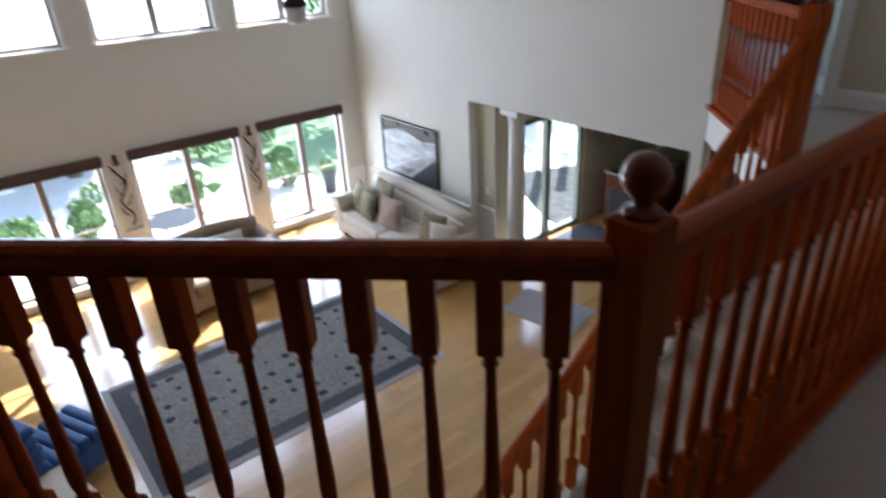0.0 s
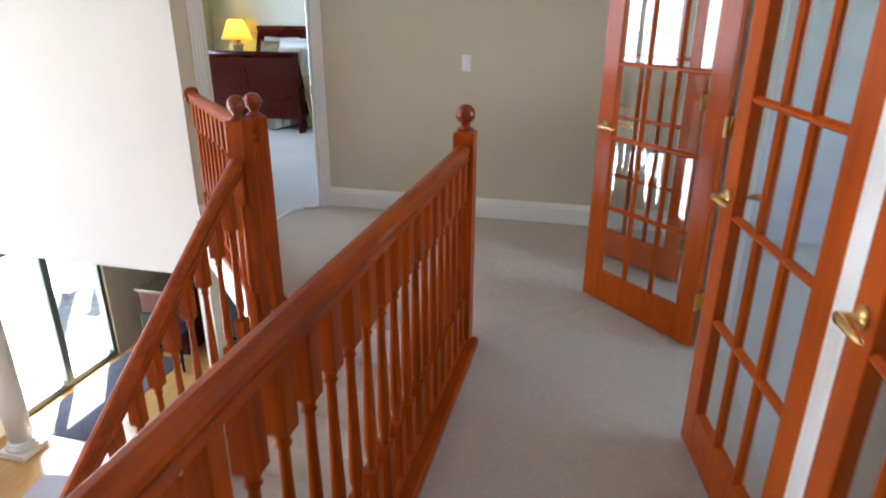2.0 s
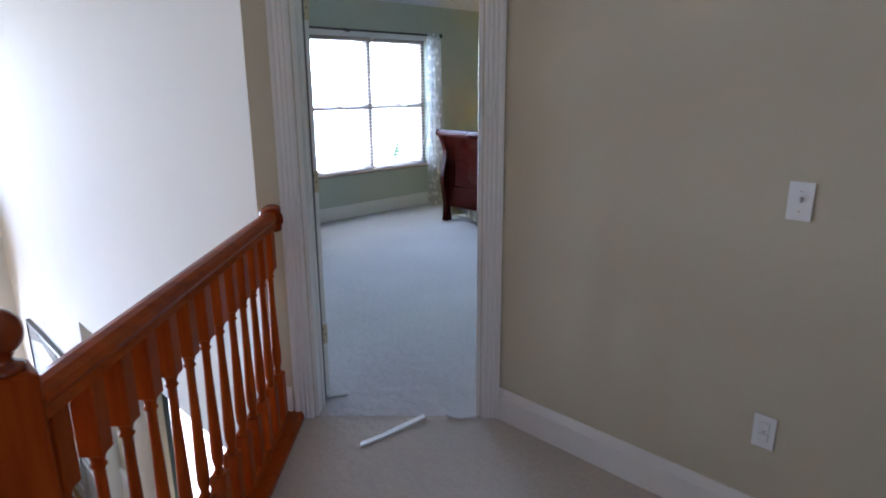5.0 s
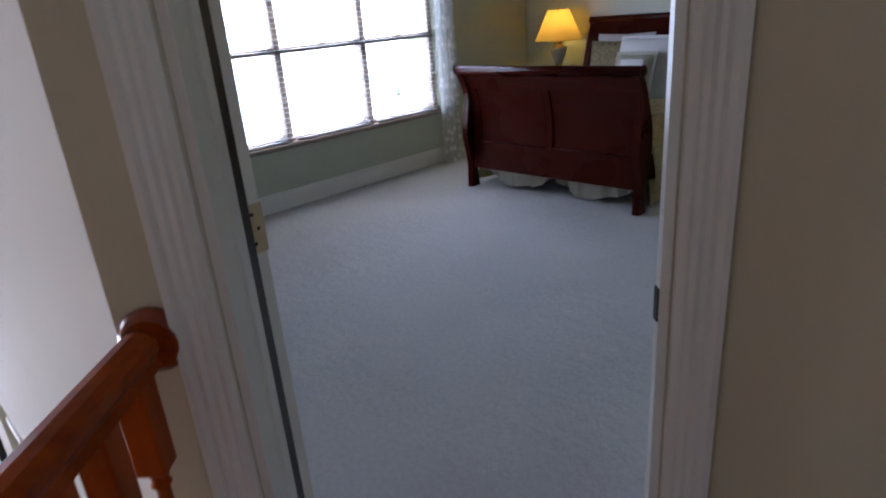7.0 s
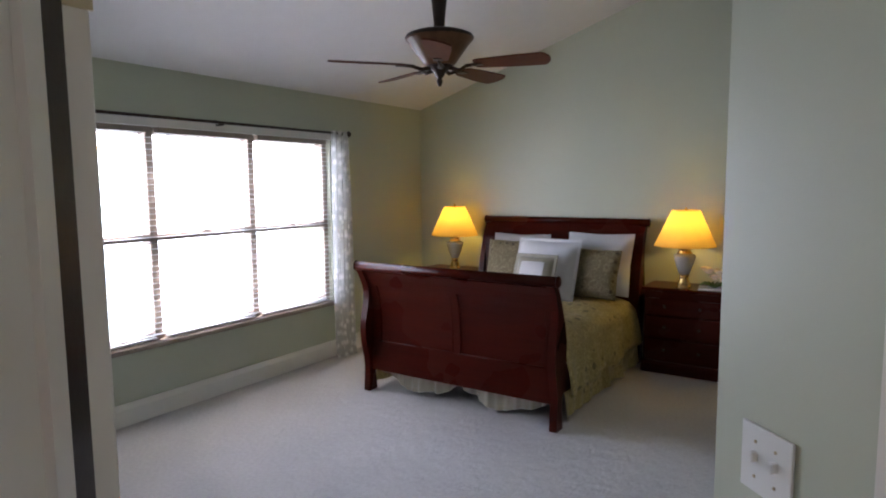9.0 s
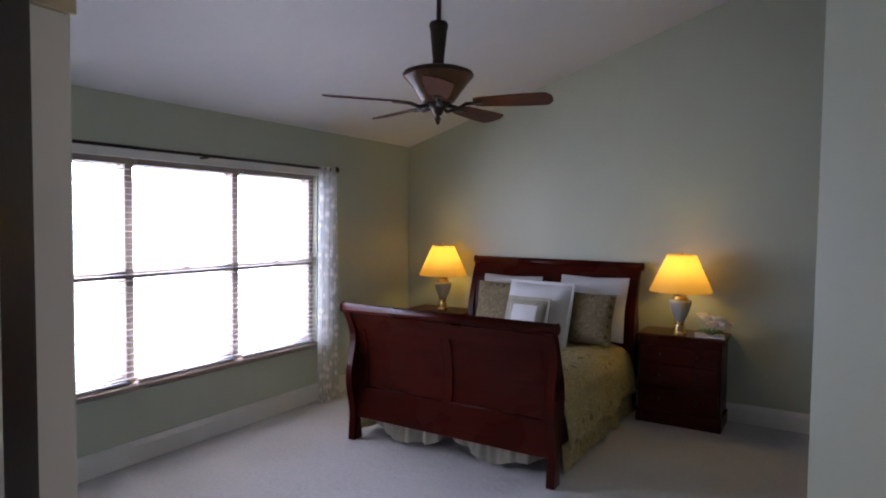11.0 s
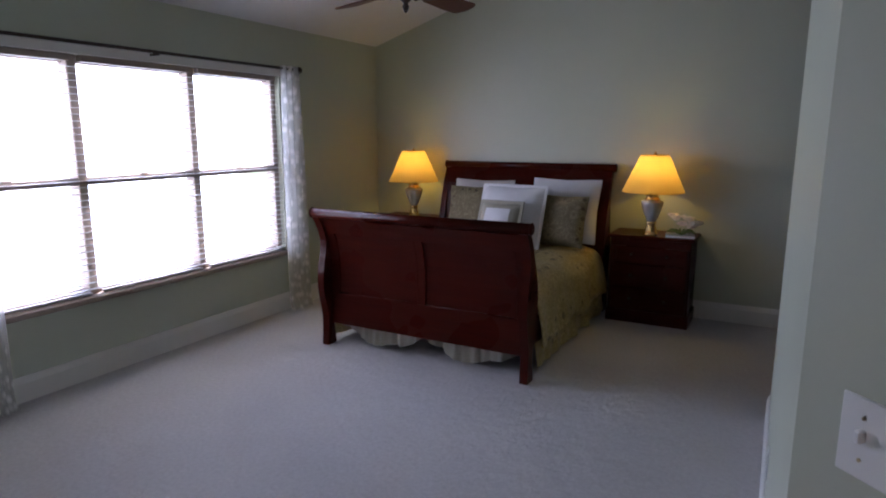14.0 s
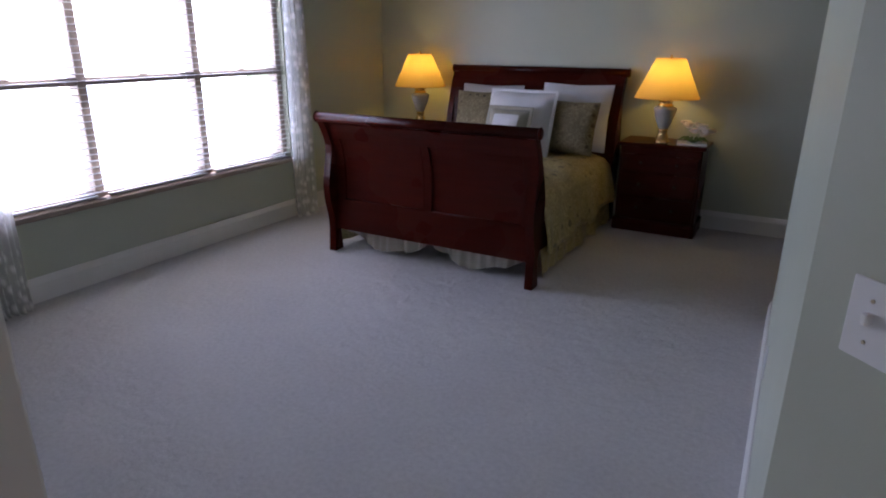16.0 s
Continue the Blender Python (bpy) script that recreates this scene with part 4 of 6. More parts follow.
# ---------------- bedroom window, blinds and curtains ----------------
bw = thing("window_7", pose(-6.19, 8.53, 0.53), "triple double-hung bedroom window with taupe frame", "window")
bw["kind"] = "structure"
W0, W1, H0 = 1.28, 1.355, 1.515
edges = [-W0, -0.39, 0.49, W1]
for y in (-W0 + 0.02, -0.39, 0.49, W1 - 0.02):
    bm = bmesh.new()
    rbox(bm, -0.15, -0.05, y - 0.03, y + 0.03, 0.0, H0, 0.006, 1)
    part("mullion", bm, M["frame_tan"], bw)
for a, b in zip(edges, edges[1:]):
    for z0, z1, x0 in ((0.0, 0.05, -0.13), (H0 - 0.05, H0, -0.15), (0.712, 0.762, -0.11)):
        bm = bmesh.new()
        rbox(bm, x0, x0 + 0.06, a + 0.03, b - 0.03, z0, z1, 0.005, 1)
        part("sash_rail", bm, M["frame_tan"], bw)
    for z0, z1, x0 in ((0.05, 0.72, -0.10), (0.755, H0 - 0.05, -0.12)):
        bm = bmesh.new()
        box(bm, x0, x0 + 0.004, a + 0.03, b - 0.03, z0, z1)
        part("pane", bm, M["glass"], bw).visible_shadow = False
    bm = bmesh.new()
    rbox(bm, -0.07, -0.05, (a + b) / 2 - 0.03, (a + b) / 2 + 0.03, 0.755, 0.772, 0.004, 1)
    part("sash_lock", bm, M["frame_tan"], bw)
bm = bmesh.new()
rbox(bm, -0.15, 0.045, -W0 - 0.05, W1 + 0.04, -0.03, 0.006, 0.006, 1)
part("window_sill", bm, M["frame_tan"], bw, "taupe painted sill")
bm = bmesh.new()
rbox(bm, 0.0, 0.018, -W0 - 0.03, W1 + 0.02, H0 - 0.004, H0 + 0.055, 0.004, 1)
part("window_head", bm, M["white"], bw)
for n, (a, b) in enumerate(zip(edges, edges[1:])):
    bl = thing("venetian_blind", pose(-6.19, 8.53, 0.53), "white venetian blind lowered with its slats open", "blind", "bedroom blinds")
    bm = bmesh.new()
    rbox(bm, -0.05, -0.005, a + 0.035, b - 0.035, H0 - 0.045, H0 - 0.004, 0.004, 1)
    part("headrail", bm, M["frame_tan"], bl)
    bm = bmesh.new()
    rbox(bm, -0.046, -0.008, a + 0.04, b - 0.04, 0.012, 0.026, 0.003, 1)
    part("bottom_rail", bm, M["slat"], bl)
    bm = bmesh.new()
    prism(bm, [(-0.019, -0.0012), (0.0, 0.0022), (0.019, -0.0012), (0.019, -0.0002), (0.0, 0.0034), (-0.019, -0.0002)], "y", a + 0.002, b - 0.002)
    sm = mesh_of("slat", bm, M["slat"])
    for i in range(35):
        part("slat", sm, None, bl, "", pose(-0.027, 0, 0.045 + i * 0.041))
    for y in (a + 0.12, b - 0.12):
        bm = bmesh.new()
        tube(bm, [(-0.027, y, 0.02), (-0.027, y, H0 - 0.03)], 0.0012, 5)
        part("cord", bm, M["slat"], bl)

rod = thing("curtain_rod", pose(-6.09, 8.75, 2.10), "dark bronze curtain rod with knob finials", "curtain rod")
bm = bmesh.new()
tube(bm, [(0, -1.32, 0), (0, 1.25, 0)], 0.011, 10)
part("pole", bm, M["bronze"], rod)
for s in (-1, 1):
    bm = bmesh.new()
    lathe(bm, [(0.012, 0), (0.02, 0.008), (0.012, 0.016), (0.026, 0.03), (0.03, 0.045), (0.02, 0.062), (0.004, 0.068)], 12, pose(0, 1.245 if s > 0 else -1.315, 0, -90 * s))
    part("finial", bm, M["bronze"], rod)
for y in (-1.24, -0.1, 1.2):
    bm = bmesh.new()
    rbox(bm, -0.10, 0.0, y - 0.008, y + 0.008, -0.02, -0.006, 0.002, 1)
    rbox(bm, -0.10, -0.088, y - 0.015, y + 0.015, -0.045, 0.025, 0.003, 1)
    part("bracket", bm, M["bronze"], rod)


def curtain(name, y0, y1, z0, z1, x, label, seed):
    rnd = random.Random(seed)
    nu, nv = 60, 24
    verts, faces = [], []
    ph = [rnd.uniform(0, 6.28) for _ in range(4)]
    for j in range(nv + 1):
        v = j / nv
        z = z1 + (z0 - z1) * v
        pinch = 1.0 + 0.18 * math.sin(v * 3.1) * 0.4 + 0.10 * v
        for i in range(nu + 1):
            u = i / nu
            y = (y0 + y1) / 2 + (u - 0.5) * (y1 - y0) * pinch
            xx = x + 0.024 * math.sin(u * 44 + ph[0] + 0.5 * math.sin(v * 3)) + 0.014 * math.sin(u * 19 + ph[1] + v * 1.2) + 0.012 * v * math.sin(u * 9 + ph[2])
            if v > 0.97:
                xx += 0.02
            verts.append((xx, y, z))
    for j in range(nv):
        for i in range(nu):
            a = j * (nu + 1) + i
            faces.append((a, a + 1, a + nu + 2, a + nu + 1))
    me = bpy.data.meshes.new(name)
    me.from_pydata(verts, [], faces)
    me.materials.append(M["lace"])
    for p in me.polygons:
        p.use_smooth = True
    return tagged(new(name, me), label, "curtain", "lace curtains")


curtain("sheer_curtain", 9.80, 10.02, 0.012, 2.12, -6.085, "white lace sheer curtain gathered beside the window", 1)
curtain("sheer_curtain", 7.28, 7.50, 0.012, 2.12, -6.085, "white lace sheer curtain gathered beside the window", 2)

# ---------------- sleigh bed ----------------
BX0, BX1, FY, HY = -5.29, -3.65, 9.28, 11.22
bed = thing("sleigh_bed", pose((BX0 + BX1) / 2, (FY + HY) / 2, 0), "dark cherry sleigh bed with panelled scrolled footboard", "bed")
HB, LB = (BX1 - BX0) / 2, (HY - FY) / 2


def sleigh_curve(h, out, roll):
    """Centre line (offset outwards, height) of a sleigh end."""
    pts = []
    for i in range(15):
        t = i / 14
        z = 0.17 + (h - 0.17 - roll) * t
        s = out * (0.22 * (1 - t) ** 2 - 0.30 * math.sin(math.pi * t) * (1 - 0.4 * t) + 1.0 * t ** 5)
        pts.append((s, z))
    return pts


def thick_curve(pts, th, lo=0, hi=None):
    pts = pts[lo:hi]
    left, right = [], []
    for i, (s, z) in enumerate(pts):
        a, b = pts[max(0, i - 1)], pts[min(len(pts) - 1, i + 1)]
        d = Vector((b[0] - a[0], b[1] - a[1])).normalized()
        n = Vector((-d.y, d.x))
        left.append((s + n.x * th, z + n.y * th))
        right.append((s - n.x * th, z - n.y * th))
    return left + right[::-1]


def sleigh_end(name, y, sg, h, out, roll, panels):
    """One curved end of the bed; sg points outwards along y."""
    end = part(name, bmesh.new(), M["cherry"], bed, "curved cherry %s" % name, pose(0, y, 0))
    cur = sleigh_curve(h, out, roll)

    def outline(th, lo=0, hi=None, push=0.0):
        return [(sg * (s + push), z) for s, z in thick_curve(cur, th, lo, hi)]
    bm = bmesh.new()
    prism(bm, outline(0.013), "x", -HB + 0.05, HB - 0.05, False)
    part("field_panel", bm, M["cherry"], end)
    # framing proud of the panel
    hi0, lo1 = 4, 12
    for lo, hi in ((0, hi0 + 1), (lo1, 15)):
        bm = bmesh.new()
        prism(bm, outline(0.022, lo, hi), "x", -HB + 0.05, HB - 0.05)
        part("cross_rail", bm, M["cherry"], end)
    n = panels
    for i in range(n + 1):
        x = -HB + 0.05 + (2 * HB - 0.1) * i / n
        w = 0.022 if 0 < i < n else 0.06
        bm = bmesh.new()
        prism(bm, outline(0.021, hi0, lo1 + 1), "x", max(-HB + 0.05, x - w), min(HB - 0.05, x + w))
        part("panel_stile", bm, M["cherry"], end)
    for i in range(n):
        xa = -HB + 0.05 + (2 * HB - 0.1) * i / n + (0.06 if i == 0 else 0.022)
        xb = -HB + 0.05 + (2 * HB - 0.1) * (i + 1) / n - (0.06 if i == n - 1 else 0.022)
        for x0, x1 in ((xa, xa + 0.018), (xb - 0.018, xb)):
            bm = bmesh.new()
            prism(bm, outline(0.0235, hi0, lo1 + 1), "x", x0, x1)
            part("panel_bead", bm, M["cherry"], end)
        for lo in (hi0, lo1):
            bm = bmesh.new()
            s, z = cur[lo]
            tube(bm, [(xa, sg * (s + 0.016), z), (xb, sg * (s + 0.016), z)], 0.0075, 6)
            part("panel_bead", bm, M["cherry"], end)
    # rolled top
    bm = bmesh.new()
    s, z = cur[-1]
    tube(bm, [(-HB - 0.01, sg * (s + 0.015), z + roll * 0.55), (HB + 0.01, sg * (s + 0.015), z + roll * 0.55)], roll * 0.62, 18)
    part("rolled_rail", bm, M["cherry"], end, "rolled top rail")
    # end posts following the curve, with sabre feet
    for x0, x1 in ((-HB, -HB + 0.055), (HB - 0.055, HB)):
        bm = bmesh.new()
        wide = []
        for i, (s, z) in enumerate(cur):
            wide.append((s, z, 0.034 + 0.066 * math.sin(min(1, i / 11.5) * math.pi) ** 1.6))
        lf = [(sg * (s - t * 0.7), z) for s, z, t in wide]
        rt = [(sg * (s + t * 1.25), z) for s, z, t in wide]
        foot0, foot1 = [(sg * (cur[0][0] - 0.045), 0.0)], [(sg * (cur[0][0] + 0.055), 0.0)]
        prism(bm, foot0 + lf + rt[::-1] + foot1, "x", x0, x1)
        part("post", bm, M["cherry"], end)
        bm = bmesh.new()
        s, z = cur[-1]
        lathe(bm, [(roll * 0.68, 0), (roll * 0.75, 0.006), (roll * 0.55, 0.014), (roll * 0.3, 0.016)], 16, pose(x0 - 0.012 if x0 < 0 else x1 + 0.012, sg * (s + 0.015), z + roll * 0.55, 0, -90 if x0 < 0 else 90))
        part("scroll_boss", bm, M["cherry"], end)
    return end


sleigh_end("footboard", -LB + 0.06, -1, 1.03, 0.10, 0.055, 2)
sleigh_end("headboard", LB - 0.06, 1, 1.29, 0.11, 0.055, 2)
for x in (-HB + 0.03, HB - 0.03):
    bm = bmesh.new()
    rbox(bm, x - 0.016, x + 0.016, -LB + 0.08, LB - 0.08, 0.22, 0.40, 0.006, 1)
    part("side_rail", bm, M["cherry"], bed)

mattress = thing("mattress", pose((BX0 + BX1) / 2, (FY + HY) / 2, 0.25), "pale mattress under the brocade comforter", "mattress")
bm = bmesh.new()
rbox(bm, -HB + 0.07, HB - 0.07, -LB + 0.13, LB - 0.15, 0.0, 0.33, 0.05, 3)
part("mattress_body", bm, M["linen"], mattress)


def drape(name, label, x0, x1, y0, y1, ztop, drop, material, seed, hem=0.02, puff=0.02):
    """A quilt lying over a bed: crowned top, rounded edges and wavy falls at both sides."""
    rnd = random.Random(seed)
    ph = [rnd.uniform(0, 6) for _ in range(6)]
    us = [-1.0 + i * 0.05 for i in range(41)]
    rows, nv = [], 44
    w = (x1 - x0) / 2
    xc = (x0 + x1) / 2
    for j in range(nv + 1):
        y = y0 + (y1 - y0) * j / nv
        row = []
        for k, u in enumerate([-1.0] * 9 + us[1:-1] + [1.0] * 9):
            fall = 0.0
            if k < 9:
                fall = (9 - k) / 9
            elif k >= 9 + 39:
                fall = (k - 47) / 9
            z = ztop + puff * math.sin(y * 9 + ph[0]) * math.sin(u * 7 + ph[1]) * 0.6 + puff * 0.3 * math.sin(y * 23 + u * 11 + ph[5]) - 0.05 * max(0, abs(u) - 0.82) / 0.18
            x = xc + u * w
            if fall:
                s = -1 if u < 0 else 1
                flare = 0.05 * math.sin(fall * 1.4)
                x += s * (flare + 0.022 * fall * math.sin(y * 12 + ph[2]) + 0.01 * fall * math.sin(y * 29 + ph[3]))
                z -= drop * fall + hem * fall * math.sin(y * 7 + ph[4])
            row.append((x, y, z))
        rows.append(row)
    n = len(rows[0])
    verts = [v for r in rows for v in r]
    faces = [(j * n + i, j * n + i + 1, (j + 1) * n + i + 1, (j + 1) * n + i) for j in range(nv) for i in range(n - 1)]
    me = bpy.data.meshes.new(name)
    me.from_pydata(verts, [], faces)
    me.materials.append(material)
    for p in me.polygons:
        p.use_smooth = True
    ob = thing(name, pose(0, 0, 0), label, "bedding")
    md = part("quilt_body", me, None, ob).modifiers.new("thickness", "SOLIDIFY")
    md.thickness, md.offset = 0.018, 1
    for k in (0, -1):
        bm = bmesh.new()
        tube(bm, [r[k] for r in rows], 0.011, 6)
        part("hem_piping", bm, material, ob, "corded hem of the comforter")
    return ob


drape("comforter", "gold and green brocade comforter draped over the bed", BX0 + 0.03, BX1 - 0.03, FY + 0.14, HY - 0.22, 0.60, 0.34, M["comforter"], 3)


def bed_skirt(name, p0, p1, out, seed, z1=0.33, z0=0.02, swag=0.0, cloth="satin"):
    rnd = random.Random(seed)
    p0, p1, out = Vector(p0), Vector(p1), Vector(out)
    nu, nv = 120, 8
    ph = rnd.uniform(0, 6)
    verts = []
    for j in range(nv + 1):
        v = j / nv
        for i in range(nu + 1):
            u = i / nu
            low = z0 + swag * (2 * u - 1) ** 2
            p = p0.lerp(p1, u) + out * (0.02 * v + 0.007 * v * math.sin(u * 61 + ph) + 0.022 * v * math.sin(u * 19 + 2.2 * math.sin(u * 7 + ph)))
            verts.append((p.x, p.y, z1 + (low - z1) * v + 0.012 * v * math.sin(u * 12 + ph)))
    faces = [(j * (nu + 1) + i, j * (nu + 1) + i + 1, (j + 1) * (nu + 1) + i + 1, (j + 1) * (nu + 1) + i) for j in range(nv) for i in range(nu)]
    me = bpy.data.meshes.new(name)
    me.from_pydata(verts, [], faces)
    me.materials.append(M[cloth])
    for p in me.polygons:
        p.use_smooth = True
    return me


skirt = thing("bed_skirt", pose(0, 0, 0), "gathered champagne satin bed skirt hanging to the carpet", "bed skirt")
part("front_fall", bed_skirt("front_fall", (BX0 + 0.12, FY + 0.12, 0), (BX0 + 0.80, FY + 0.12, 0), (0, -1, 0), 1, 0.33, 0.03, 0.11), None, skirt)
part("front_fall", bed_skirt("front_fall", (BX0 + 0.83, FY + 0.12, 0), (BX1 - 0.12, FY + 0.12, 0), (0, -1, 0), 2, 0.33, 0.03, 0.12), None, skirt)
part("side_fall", bed_skirt("side_fall", (BX1 - 0.03, FY + 0.14, 0), (BX1 - 0.03, HY - 0.12, 0), (1, 0, 0), 3, 0.35, 0.02, 0.0, "comforter"), None, skirt, "olive gold brocade side fall")
part("side_fall", bed_skirt("side_fall", (BX0 + 0.03, FY + 0.14, 0), (BX0 + 0.03, HY - 0.12, 0), (-1, 0, 0), 4, 0.35, 0.02, 0.0, "comforter"), None, skirt, "olive gold brocade side fall")


def pillow(name, m, w, h, t, material, label, flange=0.0, seed=0, cat="pillow", centre=None):
    """A stuffed pillow: pinched corners, soft belly. Local x wide, z tall, y thick."""
    rnd = random.Random(seed)
    n = 14
    ph = [rnd.uniform(0, 6) for _ in range(3)]
    ob = thing(name, m, label, cat)
    verts, faces = [], []
    for side in (1, -1):
        for j in range(n + 1):
            for i in range(n + 1):
                u, v = 2 * i / n - 1, 2 * j / n - 1
                e = ((1 - u * u) * (1 - v * v))
                th = t / 2 * max(0.0, e) ** 0.5 * (1 + 0.06 * math.sin(u * 5 + ph[0]) * math.sin(v * 4 + ph[1]))
                k = 1 - 0.05 * (1 - abs(u)) * abs(v) ** 3
                k2 = 1 - 0.05 * (1 - abs(v)) * abs(u) ** 3
                verts.append((u * w / 2 * k2, side * th, v * h / 2 * k))
    s = (n + 1) ** 2
    for side in (0, 1):
        for j in range(n):
            for i in range(n):
                a = side * s + j * (n + 1) + i
                f = (a, a + 1, a + n + 2, a + n + 1)
                faces.append(f if side else f[::-1])
    me = bpy.data.meshes.new("pillow_body")
    me.from_pydata(verts, [], faces)
    me.materials.append(material)
    for p in me.polygons:
        p.use_smooth = True
    part("pillow_body", me, None, ob)
    if flange:
        bm = bmesh.new()
        for x0, x1, z0, z1 in ((-w / 2 - flange, w / 2 + flange, h / 2 - 0.02, h / 2 + flange), (-w / 2 - flange, w / 2 + flange, -h / 2 - flange, -h / 2 + 0.02), (-w / 2 - flange, -w / 2 + 0.02, -h / 2 + 0.02, h / 2 - 0.02), (w / 2 - 0.02, w / 2 + flange, -h / 2 + 0.02, h / 2 - 0.02)):
            rbox(bm, x0, x1, -0.006, 0.006, z0, z1, 0.004, 1)
        part("flange", bm, material, ob)
    if centre:
        a, b = centre[0] / 2, centre[1] / 2
        verts, faces, k = [], [], 8
        for j in range(k + 1):
            for i in range(k + 1):
                x, z = -a + 2 * a * i / k, -b + 2 * b * j / k
                e = max(0.0, (1 - (2 * x / w) ** 2) * (1 - (2 * z / h) ** 2)) ** 0.5
                verts.append((x, -t / 2 * e * 1.07 - 0.004, z))
        faces = [(j * (k + 1) + i, j * (k + 1) + i + 1, (j + 1) * (k + 1) + i + 1, (j + 1) * (k + 1) + i) for j in range(k) for i in range(k)]
        me = bpy.data.meshes.new("centre_panel")
        me.from_pydata(verts, [], faces)
        me.materials.append(M["linen"])
        for p in me.polygons:
            p.use_smooth = True
        part("centre_panel", me, None, ob, "white quilted centre panel")
    return ob


pillow("bed_pillow", pose(-4.80, 11.03, 0.875, -15, 0, 1), 0.60, 0.55, 0.20, M["grey_linen"], "grey striped pillow leaning on the headboard", 0.0, 1)
pillow("bed_pillow", pose(-4.0, 11.00, 0.905, -15, 0, -2), 0.62, 0.56, 0.22, M["linen"], "white cotton pillow leaning on the headboard", 0.0, 2)
pillow("floral_cushion", pose(-4.81, 10.86, 0.86, -17, 0, 5), 0.49, 0.48, 0.18, M["cushion"], "olive floral square cushion with piping", 0.0, 3, "cushion")
pillow("floral_cushion", pose(-3.96, 10.80, 0.84, -18, 0, -4), 0.44, 0.44, 0.19, M["cushion"], "olive floral square cushion with piping", 0.0, 4, "cushion")
pillow("euro_pillow", pose(-4.37, 10.68, 0.86, -19, 0, -3), 0.585, 0.55, 0.22, M["linen"], "white square pillow in front of the cushions", 0.012, 5)
pillow("satin_cushion", pose(-4.40, 10.50, 0.83, -22, 0, -2), 0.36, 0.35, 0.15, M["satin"], "small champagne satin cushion with a white centre panel", 0.02, 6, "cushion", (0.22, 0.22))


# ---------------- nightstands, lamps, small things ----------------
def nightstand(m, label):
    ob = thing("nightstand", m, label, "nightstand", "bedside pair")
    w, d, h = 0.33, 0.20, 0.74
    bm = bmesh.new()
    rbox(bm, -w + 0.012, w - 0.012, -d + 0.015, d, 0.09, h - 0.03, 0.006, 1)
    part("carcass", bm, M["cherry"], ob)
    bm = bmesh.new()
    rbox(bm, -w - 0.012, w + 0.012, -d - 0.012, d, h - 0.03, h, 0.010, 2)
    part("top", bm, M["cherry"], ob)
    bm = bmesh.new()
    prism(bm, [(-d - 0.006, 0.0), (d, 0.0), (d, 0.10), (-d + 0.008, 0.10), (-d - 0.006, 0.08)], "x", -w, w)
    part("plinth", bm, M["cherry"], ob)
    z = 0.11
    for hh in (0.2, 0.2, 0.15):
        bm = bmesh.new()
        rbox(bm, -w + 0.03, w - 0.03, -d - 0.003, -d + 0.018, z, z + hh - 0.012, 0.005, 2)
        dr = part("drawer", bm, M["cherry"], ob)
        for x in (-0.14, 0.14):
            bm = bmesh.new()
            lathe(bm, [(0.009, 0), (0.006, 0.008), (0.013, 0.016), (0.012, 0.022), (0.003, 0.025)], 10, pose(x, -d - 0.003, z + hh / 2, 90))
            part("knob", bm, M["bronze"], dr, "dark metal knob")
        z += hh
    return ob


NSR, NSL = (-3.25, 11.14), (-5.62, 11.14)
nightstand(pose(*NSR, 0), "dark cherry nightstand beside the bed")
nightstand(pose(*NSL, 0), "dark cherry nightstand between bed and window wall")


def table_lamp(x, y, label):
    ob = thing("table_lamp", pose(x, y, 0.74) @ Matrix.Scale(1.06, 4), label, "lamp", "bedside lamps")
    bm = bmesh.new()
    lathe(bm, [(0.052, 0), (0.055, 0.008), (0.052, 0.018), (0.044, 0.026), (0.042, 0.05), (0.036, 0.062), (0.032, 0.085), (0.042, 0.098), (0.03, 0.104)], 24)
    part("foot", bm, M["brass"], ob, "polished brass stepped foot")
    bm = bmesh.new()
    lathe(bm, [(0.03, 0.102), (0.046, 0.13), (0.066, 0.185), (0.080, 0.235), (0.083, 0.255), (0.076, 0.266), (0.05, 0.272)], 24)
    part("urn", bm, M["ceramic"], ob, "grey ceramic urn body")
    bm = bmesh.new()
    lathe(bm, [(0.056, 0.270), (0.058, 0.278), (0.048, 0.29), (0.046, 0.303), (0.062, 0.318), (0.066, 0.328), (0.06, 0.336), (0.02, 0.342), (0.011, 0.35), (0.011, 0.40)], 20)
    part("collar", bm, M["brass"], ob, "brass collar and neck")
    bm = bmesh.new()
    n = 40
    r0, r1, z0, z1 = 0.232, 0.105, 0.335, 0.615
    ra, rb = [], []
    for i in range(n):
        a = 2 * math.pi * i / n
        k = 1.0 + (0.008 if i % 2 else -0.008)
        ra.append(bm.verts.new((r0 * k * math.cos(a), r0 * k * math.sin(a), z0)))
        rb.append(bm.verts.new((r1 * k * math.cos(a), r1 * k * math.sin(a), z1)))
    for i in range(n):
        bm.faces.new((ra[i], ra[(i + 1) % n], rb[(i + 1) % n], rb[i])).smooth = True
    part("shade", bm, M["shade"], ob, "pleated cream lampshade glowing amber")
    bm = bmesh.new()
    tube(bm, [(r1 * math.cos(i * 0.3142), r1 * math.sin(i * 0.3142), z1) for i in range(21)], 0.004, 5)
    part("shade_ring", bm, M["shade"], ob)
    bm = bmesh.new()
    tube(bm, [(r0 * math.cos(i * 0.3142), r0 * math.sin(i * 0.3142), z0) for i in range(21)], 0.004, 5)
    part("shade_ring", bm, M["shade"], ob)
    bm = bmesh.new()
    lathe(bm, [(0.008, 0.60), (0.012, 0.625), (0.004, 0.645)], 10)
    part("finial", bm, M["brass"], ob)
    return ob


